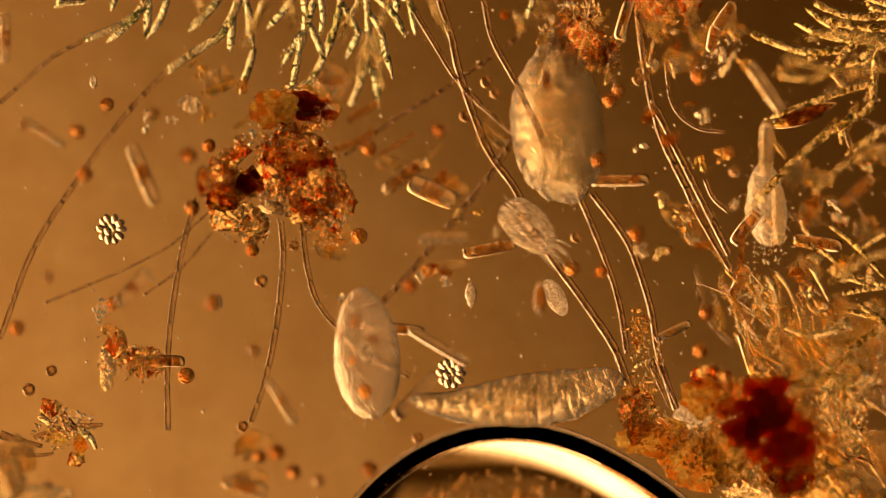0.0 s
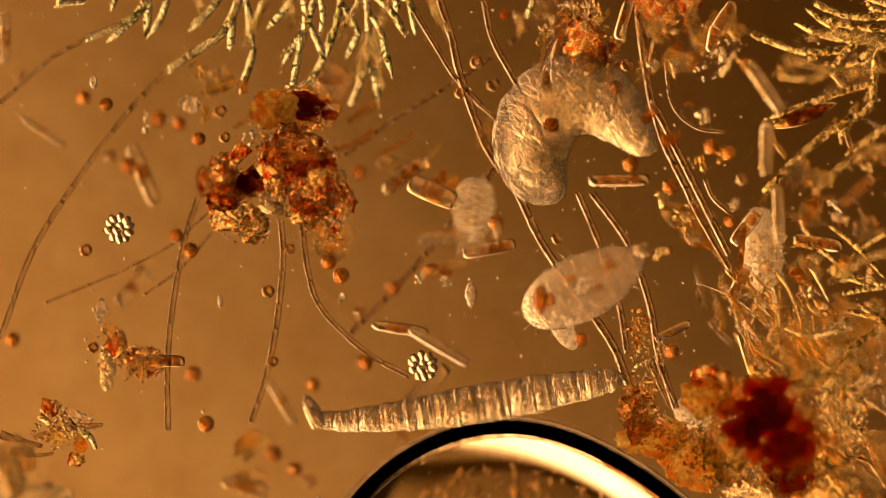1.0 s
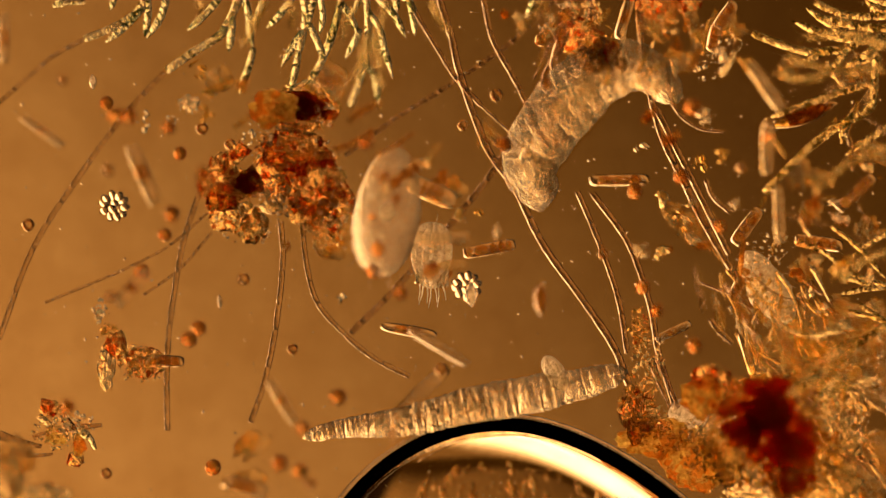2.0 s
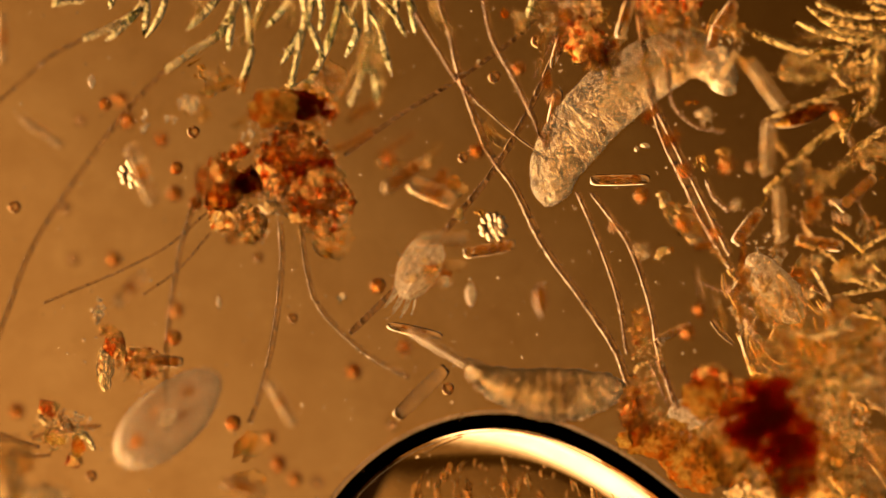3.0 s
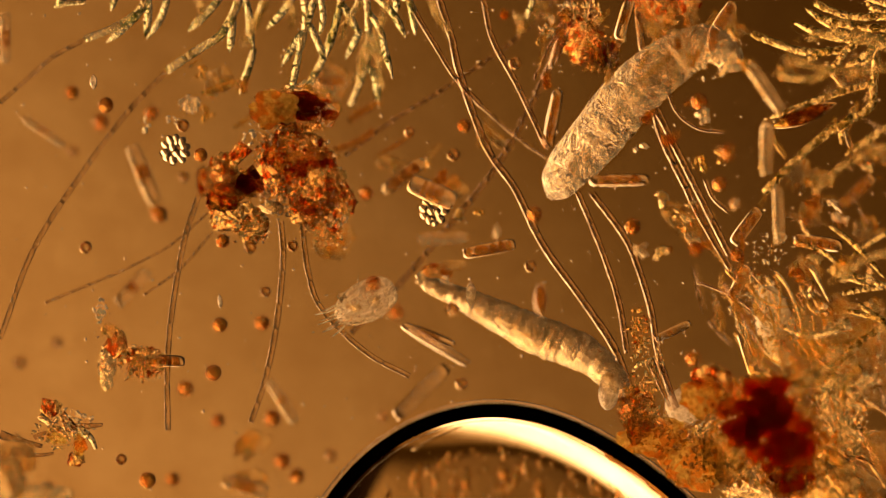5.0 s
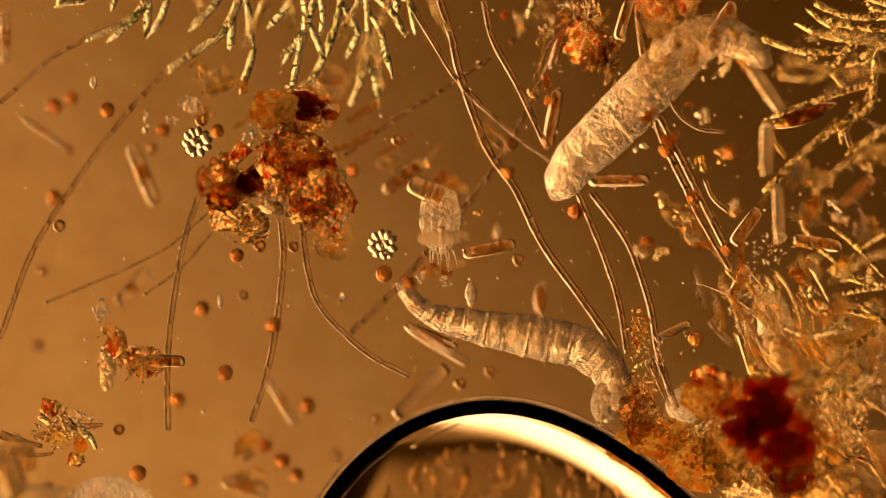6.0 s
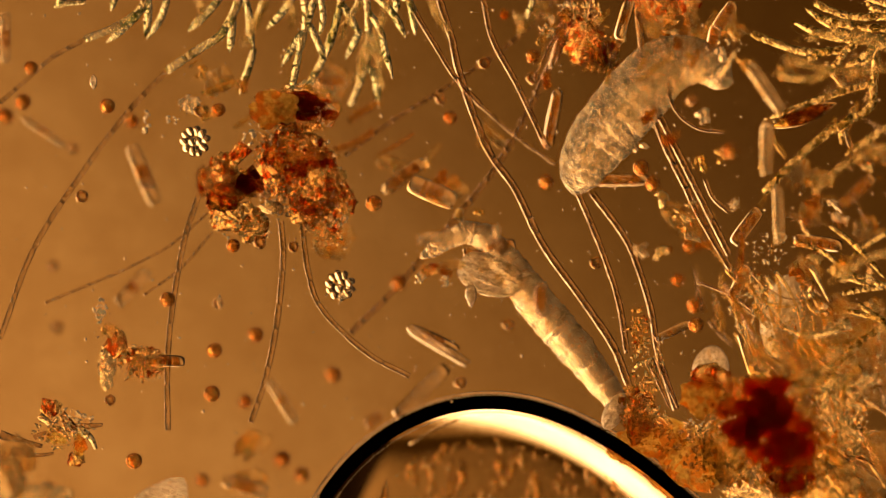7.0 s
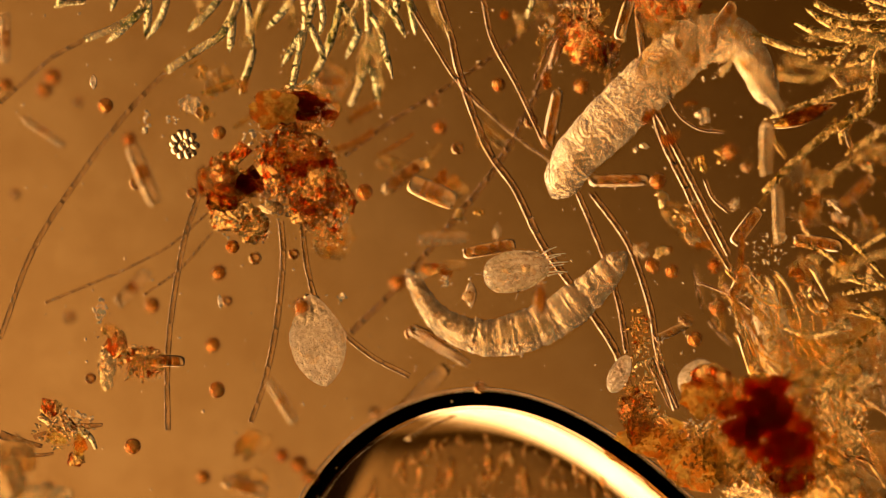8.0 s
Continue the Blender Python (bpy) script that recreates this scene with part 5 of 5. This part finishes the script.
    drift(CYSTS[7], ((0, 0.22), (1.5, 0.2), (3, 0.16), (3.5, 0.3), (4, 0.2), (4.5, 0.3), (6.5, 0.35), (7, 0.25), (7.5, 0.21)), (0, 405, 270, 59), (0.5, 507, 450, 68), (1, 398, 243, 77), (1.5, 400, 248, 86), (3, 422, 265, 5), (3.5, 378, 240, 14), (4, 290, 265, 23), (4.5, 340, 325, 32), (6.5, 257, 250, 41), (7, 265, 325, 50), (7.5, 338, 342, 59), (8, 340, 342, 68))
    drift(CYSTS[8], ((0, 0.34), (3.5, 0.3), (4, 0.24), (4.5, 0.28), (6, 0.35), (6.5, 0.24), (7.5, 0.35)), (0, 150, 308, 16), (0.5, 153, 484, 25), (1, 228, 293, 34), (1.5, 287, 380, 43), (3, 313, 342, 52), (3.5, 295, 292, 61), (4, 247, 345, 70), (4.5, 313, 380, 79), (6, 97, 350, 88), (6.5, 22, 248, 7), (7.5, 70, 165, 16), (8, 79, 158, 25))
    drift(CYSTS[9], ((0, 0.21), (1, 0.21), (3, 0.34), (3.5, 0.24), (4, 0.21), (4.5, 0.22), (6, 0.34), (6.5, 0.32), (7, 0.21), (7.5, 0.33)), (0, 340, 368, 63), (0.5, 376, 455, 72), (1, 337, 443, 81), (1.5, 293, 487, 0), (3, 205, 458, 9), (3.5, 295, 620, 18), (4, 317, 538, 27), (4.5, 392, 585, 36), (6, 358, 545, 45), (6.5, 290, 590, 54), (7, 297, 530, 63), (7.5, 345, 550, 72), (8, 270, 540, 81))
    drift(CYSTS[10], 0.205, (0, 447, 443, 20), (0.5, 447, 464, 29), (1, 352, 246, 38), (3, 315, 298, 47), (3.5, 362, 265, 56), (4, 350, 263, 65), (4.5, 345, 277, 74), (6, 385, 232, 83), (6.5, 380, 198, 2), (7, 387, 195, 11), (7.5, 385, 208, 20), (8, 388, 235, 29))
    drift(CYSTS[11], ((0, 0.2), (1.5, 0.22), (3, 0.31), (6, 0.26), (8, 0.23)), (0, 463, 498, 67), (0.5, 507, 525, 76), (1, 475, 516, 85), (1.5, 450, 520, 4), (3, 412, 420, 13), (3.5, 447, 450, 22), (4, 442, 458, 31), (4.5, 437, 445, 40), (6, 460, 435, 49), (6.5, 455, 445, 58), (7, 460, 430, 67), (7.5, 455, 487, 76), (8, 452, 457, 85))
    drift(CYSTS[12], 0.37, (0, 85, 490, 24), (0.5, 130, 608, 33), (1, 245, 473, 42), (1.5, 218, 548, 51), (3, 135, 458, 60), (3.5, 78, 630, 69), (4, 90, 635, 78), (4.5, 108, 635, 87), (6.5, 70, 450, 6), (7, 95, 470, 15), (7.5, 15, 387, 24), (8, 28, 343, 33))
    drift(CYSTS[13], ((0, 0.36), (1.5, 0.34), (3, 0.22), (4, 0.21)), (0, 378, 535, 71), (0.5, 385, 637, 80), (1, 343, 662, 89), (1.5, 345, 607, 8), (3, 310, 597, 17), (3.5, 315, 640, 26), (4, 380, 633, 35), (4.5, 373, 660, 44), (6.5, 403, 660, 53), (7, 375, 697, 62), (8, 384, 690, 71))
    drift(CYSTS[14], ((0, 0.35), (6, 0.35), (7, 0.25), (8, 0.3)), (0, 30, 580, 28), (0.5, 32, 618, 37), (1, 22, 600, 46), (1.5, 150, 710, 55), (3, 35, 725, 64), (3.5, 218, 728, 73), (4, 278, 710, 82), (4.5, 335, 680, 1), (6, 315, 707, 10), (6.5, 333, 650, 19), (7, 380, 620, 28), (7.5, 368, 617, 37), (8, 377, 610, 46))
    drift(CYSTS[15], ((0, 0.3), (4.5, 0.25), (6, 0.21)), (0, 200, 537, 75), (0.5, 203, 503, 84), (1, 313, 417, 3), (1.5, 273, 435, 12), (3, 350, 360, 21), (3.5, 337, 382, 30), (4, 247, 440, 39), (4.5, 335, 418, 48), (6, 420, 452, 57), (6.5, 417, 435, 66), (7, 413, 435, 75), (7.5, 417, 437, 84), (8, 412, 437, 3))
    drift(CYSTS[16], ((0, 0.36), (1.5, 0.34), (3, 0.12), (3.5, 0.24), (4.5, 0.28)), (0, 450, 620, 32), (0.5, 615, 578, 41), (1, 637, 550, 50), (1.5, 760, 600, 59), (3, 793, 687, 68), (3.5, 810, 675, 77), (4, 818, 680, 86), (4.5, 818, 680, 5), (6, 815, 678, 14), (6.5, 815, 678, 23), (7, 815, 677, 32), (7.5, 818, 677, 41), (8, 850, 685, 50))
    drift(CYSTS[17], 0.21, (0, 430, 755, 79), (0.5, 437, 730, 88), (1, 483, 640, 7), (1.5, 515, 620, 16), (3, 520, 563, 25), (3.5, 515, 435, 34), (4, 518, 435, 43), (4.5, 518, 435, 52), (6, 520, 437, 61), (6.5, 520, 437, 70), (7, 520, 437, 79), (7.5, 525, 435, 88), (8, 520, 450, 7))
    drift(CYSTS[18], 0.36, (0, 490, 800, 36), (0.5, 490, 803, 45), (1, 485, 803, 54), (1.5, 497, 818, 63), (3, 495, 818, 72), (3.5, 500, 815, 81), (4, 500, 815, 0), (4.5, 500, 815, 9), (6, 500, 815, 18), (6.5, 500, 815, 27), (7, 500, 812, 36), (7.5, 530, 820, 45), (8, 530, 820, 54))
    drift(CYSTS[19], 0.36, (0, 520, 835, 83), (0.5, 525, 830, 2), (1, 523, 830, 11), (1.5, 535, 830, 20), (3, 525, 845, 29), (3.5, 545, 850, 38), (4, 540, 850, 47), (4.5, 530, 845, 56), (6, 525, 840, 65), (6.5, 535, 840, 74), (7, 535, 840, 83), (7.5, 540, 850, 2), (8, 549, 843, 11))
    drift(CYSTS[20], 0.35, (0, 460, 808, 40), (0.5, 520, 745, 49), (1, 555, 680, 58), (1.5, 545, 720, 67), (3, 480, 772, 76), (3.5, 398, 750, 85), (4, 318, 805, 4), (4.5, 300, 845, 13), (6.5, 352, 850, 22), (8, 361, 843, 31))
    drift(CYSTS[21], 0.36, (0, 565, 850, 87), (0.5, 560, 850, 6), (1, 550, 850, 15), (1.5, 550, 855, 24), (3, 565, 850, 33), (3.5, 597, 815, 42), (4, 615, 812, 51), (4.5, 585, 805, 60), (6, 597, 805, 69), (6.5, 635, 775, 78), (7.5, 660, 735, 87), (8, 665, 730, 6))
    drift(CYSTS[22], ((0, 0.28), (1, 0.34), (7, 0.36), (8, 0.25)), (0, 740, 775, 44), (0.5, 714, 778, 53), (1, 712, 775, 62), (1.5, 695, 775, 71), (3, 697, 748, 80), (3.5, 693, 745, 89), (4, 688, 745, 8), (4.5, 685, 735, 17), (6, 668, 740, 26), (6.5, 668, 738, 35), (7, 668, 738, 44), (7.5, 690, 687, 53), (8, 725, 590, 62))
    drift(CYSTS[23], 0.34, (0, 655, 830, 1), (0.5, 567, 748, 10), (1, 648, 640, 19), (1.5, 590, 718, 28), (3, 628, 655, 37), (3.5, 575, 805, 46), (4, 550, 700, 55), (4.5, 480, 748, 64), (6, 545, 718, 73), (6.5, 620, 740, 82), (7, 590, 663, 1), (7.5, 525, 550, 10), (8, 534, 543, 19))
    drift(CYSTS[24], ((0, 0.21), (1, 0.22), (3, 0.34), (8, 0.3)), (0, 653, 263, 48), (0.5, 653, 378, 57), (1, 583, 463, 66), (1.5, 440, 592, 75), (3, 315, 548, 84), (3.5, 370, 590, 3), (4, 398, 458, 12), (4.5, 435, 568, 21), (6, 485, 575, 30), (7, 453, 592, 39), (7.5, 410, 490, 48), (8, 388, 482, 57))
    drift(CYSTS[25], ((0, 0.36), (6, 0.33), (7, 0.25), (8, 0.3)), (0, 778, 230, 5), (0.5, 793, 275, 14), (1, 638, 303, 23), (1.5, 635, 250, 32), (3, 690, 280, 41), (3.5, 585, 400, 50), (4, 635, 345, 59), (4.5, 657, 355, 68), (6, 627, 300, 77), (6.5, 688, 315, 86), (7, 797, 208, 5), (7.5, 770, 280, 14), (8, 780, 225, 23))
    drift(CYSTS[26], ((0, 0.2), (1.5, 0.2), (3, 0.12), (3.6, 0.12), (4, 0.21)), (0, 862, 145, 52), (0.5, 858, 128, 61), (1, 843, 110, 70), (1.5, 960, 70, 79), (3, 950, 75, 88), (3.5, 950, 70, 7), (4, 903, 97, 16), (4.5, 900, 95, 25), (6, 945, 162, 34), (6.5, 850, 125, 43), (7, 858, 112, 52), (7.5, 860, 240, 61), (8, 810, 262, 70))
    drift(CYSTS[27], ((0, 0.2), (1, 0.2), (3.5, 0.12), (4, 0.3), (6, 0.22), (7.5, 0.3)), (0, 877, 165, 9), (0.5, 795, 210, 18), (1, 815, 165, 27), (3, 820, 280, 36), (3.5, 770, 263, 45), (4, 738, 215, 54), (4.5, 735, 222, 63), (6, 703, 248, 72), (6.5, 785, 183, 81), (7, 780, 175, 0), (7.5, 775, 185, 9), (8, 768, 180, 18))
    drift(CYSTS[28], ((0, 0.27), (8, 0.21)), (0, 1060, 283, 56), (0.5, 1100, 245, 65), (1, 1117, 290, 74), (3, 1135, 345, 83), (3.5, 1240, 240, 2), (4, 1240, 175, 11), (4.5, 1240, 175, 20), (6, 1180, 265, 29), (6.5, 1045, 330, 38), (7, 1135, 297, 47), (7.5, 1100, 350, 56), (8, 1165, 320, 65))
    drift(CYSTS[29], ((0, 0.25), (3.5, 0.25), (4.5, 0.36)), (0, 1080, 178, 13), (3, 845, 268, 22), (3.5, 825, 263, 31), (4, 750, 378, 40), (4.5, 695, 570, 49), (6, 725, 500, 58), (6.5, 712, 503, 67), (7, 707, 500, 76), (7.5, 705, 500, 85), (8, 705, 500, 4))
    drift(CYSTS[30], 0.21, (0, 1095, 160, 60), (0.5, 1075, 150, 69), (1, 1090, 155, 78), (1.5, 1107, 65, 87), (3, 918, 122, 6), (3.5, 900, 128, 15), (4, 805, 217, 24), (4.5, 768, 225, 33), (6, 975, 178, 42), (6.5, 927, 125, 51), (7, 943, 100, 60), (7.5, 887, 115, 69), (8, 883, 150, 78))
    drift(CYSTS[31], ((0, 0.2), (4, 0.25)), (0, 1130, 140, 17), (0.5, 1120, 132, 26), (1, 1110, 115, 35), (1.5, 1118, 107, 44), (3.5, 895, 237, 53), (4, 840, 345, 62), (4.5, 940, 475, 71), (6, 918, 460, 80), (6.5, 805, 515, 89), (7, 1055, 465, 8), (7.5, 988, 440, 17), (8, 1215, 565, 26))
    drift(CYSTS[32], ((0, 0.2), (1.5, 0.22), (4, 0.3)), (0, 1020, 420, 64), (0.5, 960, 385, 73), (1.5, 1035, 460, 82), (3, 1085, 402, 1), (3.5, 880, 390, 10), (4, 785, 387, 19), (4.5, 760, 480, 28), (6, 760, 480, 37), (6.5, 750, 480, 46), (7, 755, 480, 55), (7.5, 760, 480, 64), (8, 755, 475, 73))
    drift(CYSTS[33], 0.240, (0, 1127, 413, 21), (0.5, 1092, 373, 30), (1, 1187, 330, 39), (3, 1210, 303, 48), (3.5, 1212, 293, 57), (4, 1140, 335, 66), (4.5, 1155, 410, 75), (6, 1020, 373, 84), (6.5, 1050, 458, 3), (7, 1230, 540, 12), (7.5, 1243, 512, 21), (8, 1270, 545, 30))
    drift(CYSTS[34], ((0, 0.21), (4, 0.27)), (0, 1013, 475, 68), (0.5, 853, 375, 77), (1, 878, 395, 86), (1.5, 1020, 548, 5), (3, 1207, 395, 14), (3.5, 1135, 415, 23), (4, 1120, 375, 32), (4.5, 1005, 405, 41), (6, 900, 305, 50), (6.5, 838, 395, 59), (7, 967, 322, 68), (7.5, 950, 260, 77), (8, 1030, 152, 86))
    drift(CYSTS[35], 0.36, (0, 727, 505, 25), (0.5, 697, 503, 34), (1, 697, 508, 43), (1.5, 703, 510, 52), (3, 718, 612, 61), (3.5, 655, 680, 70), (4, 522, 668, 79), (4.5, 358, 700, 88), (6, 470, 788, 7), (6.5, 437, 745, 16), (7, 435, 710, 25), (7.5, 500, 805, 34), (8, 500, 805, 43))
    drift(CYSTS[36], 0.29, (0, 757, 480, 72), (0.5, 760, 485, 81), (1, 760, 480, 0), (1.5, 760, 482, 9), (3, 763, 495, 18), (3.5, 760, 520, 27), (4, 815, 495, 36), (4.5, 797, 500, 45), (6, 868, 657, 54), (6.5, 920, 565, 63), (7, 900, 575, 72), (7.5, 868, 545, 81), (8, 830, 525, 0))
    drift(CYSTS[37], 0.300, (0, 1300, 303, 29), (0.5, 1312, 318, 38), (1, 1313, 318, 47), (1.5, 1305, 302, 56), (3, 1328, 295, 65), (3.5, 1325, 295, 74), (4, 1230, 457, 83), (4.5, 1300, 355, 2), (6, 1302, 375, 11), (6.5, 1300, 335, 20), (7, 1225, 178, 29), (7.5, 1230, 322, 38), (8, 1322, 295, 47))
    drift(CYSTS[38], ((0, 0.25), (3, 0.36)), (0, 1237, 135, 76), (0.5, 1265, 305, 85), (1, 1260, 260, 4), (1.5, 1205, 155, 13), (3, 1285, 293, 22), (3.5, 1287, 275, 31), (4, 1290, 305, 40), (4.5, 1287, 270, 49), (6, 1293, 268, 58), (6.5, 1290, 270, 67), (7, 1293, 268, 76), (7.5, 1293, 270, 85), (8, 1293, 268, 4))
    drift(CYSTS[39], ((0, 0.32), (4.5, 0.3), (6, 0.21)), (0, 1240, 620, 33), (0.5, 1205, 615, 42), (1, 1190, 620, 51), (1.5, 1230, 620, 60), (3, 1215, 585, 69), (3.5, 1190, 597, 78), (4, 1207, 615, 87), (4.5, 1220, 637, 6), (6, 1232, 600, 15), (6.5, 1220, 575, 24), (7, 1232, 575, 33), (8, 1230, 600, 42))
    drift(CYSTS[40], 0.240, (0, 1250, 553, 80), (0.5, 1300, 418, 89), (1, 1293, 390, 8), (3, 1265, 412, 17), (3.5, 1287, 415, 26), (4, 1297, 595, 35), (4.5, 1305, 465, 44), (6.5, 1263, 440, 53), (7, 1220, 437, 62), (7.5, 1215, 400, 71), (8, 1190, 480, 80))
    drift(CYSTS[41], 0.135, (0, 825, 205, 37), (0.5, 825, 205, 46), (1, 873, 150, 55), (1.5, 880, 180, 64), (3, 875, 138, 73), (3.5, 913, 160, 82), (4, 937, 230, 1), (4.5, 780, 275, 10), (6, 905, 255, 19), (7, 943, 138, 28), (7.5, 885, 210, 37), (8, 940, 215, 46))
    drift(CYSTS[42], 0.280, (0, 520, 435, 84), (0.5, 515, 440, 3), (1, 513, 440, 12), (1.5, 522, 435, 21), (3, 460, 455, 30), (3.5, 462, 478, 39), (4, 482, 452, 48), (4.5, 475, 505, 57), (6, 430, 523, 66), (6.5, 383, 530, 75), (7.5, 393, 540, 84), (8, 402, 533, 3))
    drift(CYSTS[43], 0.210, (0, 330, 665, 41), (0.5, 387, 690, 50), (1, 365, 750, 59), (1.5, 365, 845, 68), (3, 415, 747, 77), (3.5, 318, 730, 86), (4, 288, 815, 5), (4.5, 275, 852, 14), (8, 235, 790, 23))
    drift(CYSTS[44], 0.200, (0, 1290, 270, 88), (0.5, 1290, 268, 7), (1, 1290, 270, 16), (1.5, 1300, 262, 25), (3, 1480, 203, 34), (4.5, 1325, 295, 43), (6, 1228, 350, 52), (6.5, 1225, 333, 61), (7, 1155, 325, 70), (7.5, 1140, 400, 79), (8, 1155, 470, 88))
    drift(CYSTS[45], 0.300, (0, 1065, 480, 45), (0.5, 1072, 498, 54), (1, 1030, 600, 63), (1.5, 1090, 550, 72), (3, 1237, 548, 81), (3.5, 1250, 543, 0), (4, 1270, 555, 9), (4.5, 1255, 460, 18), (6, 1147, 428, 27), (6.5, 1097, 415, 36), (7, 1200, 495, 45), (7.5, 1250, 455, 54), (8, 1265, 470, 63))
    drift(CYSTS[46], 0.200, (0, 51, 690, 2), (0.5, 57, 682, 11), (1, 152, 443, 20), (1.5, 95, 413, 29), (3, 30, 367, 38), (3.5, 22, 385, 47), (4, 123, 545, 56), (4.5, 168, 485, 65), (6, 105, 400, 74), (6.5, 150, 360, 83), (7, 145, 348, 2), (7.5, 262, 423, 11), (8, 240, 325, 20))
    drift(CYSTS[47], 0.210, (0, 91, 656, 49), (0.5, 97, 648, 58), (1, 165, 615, 67), (1.5, 195, 835, 76), (3, 165, 840, 85), (3.5, 155, 853, 4), (4, 145, 850, 13), (4.5, 215, 835, 22), (7.5, 180, 687, 31), (8, 160, 670, 40))
    drift(CYSTS[48], 0.195, (0, 636, 418, 6), (0.5, 642, 410, 15), (1, 604, 488, 24), (1.5, 640, 475, 33), (3, 670, 505, 42), (3.5, 670, 520, 51), (4, 668, 523, 60), (4.5, 655, 512, 69), (6, 680, 485, 78), (6.5, 623, 442, 87), (7, 662, 360, 6), (7.5, 675, 360, 15), (8, 645, 340, 24))


motions()
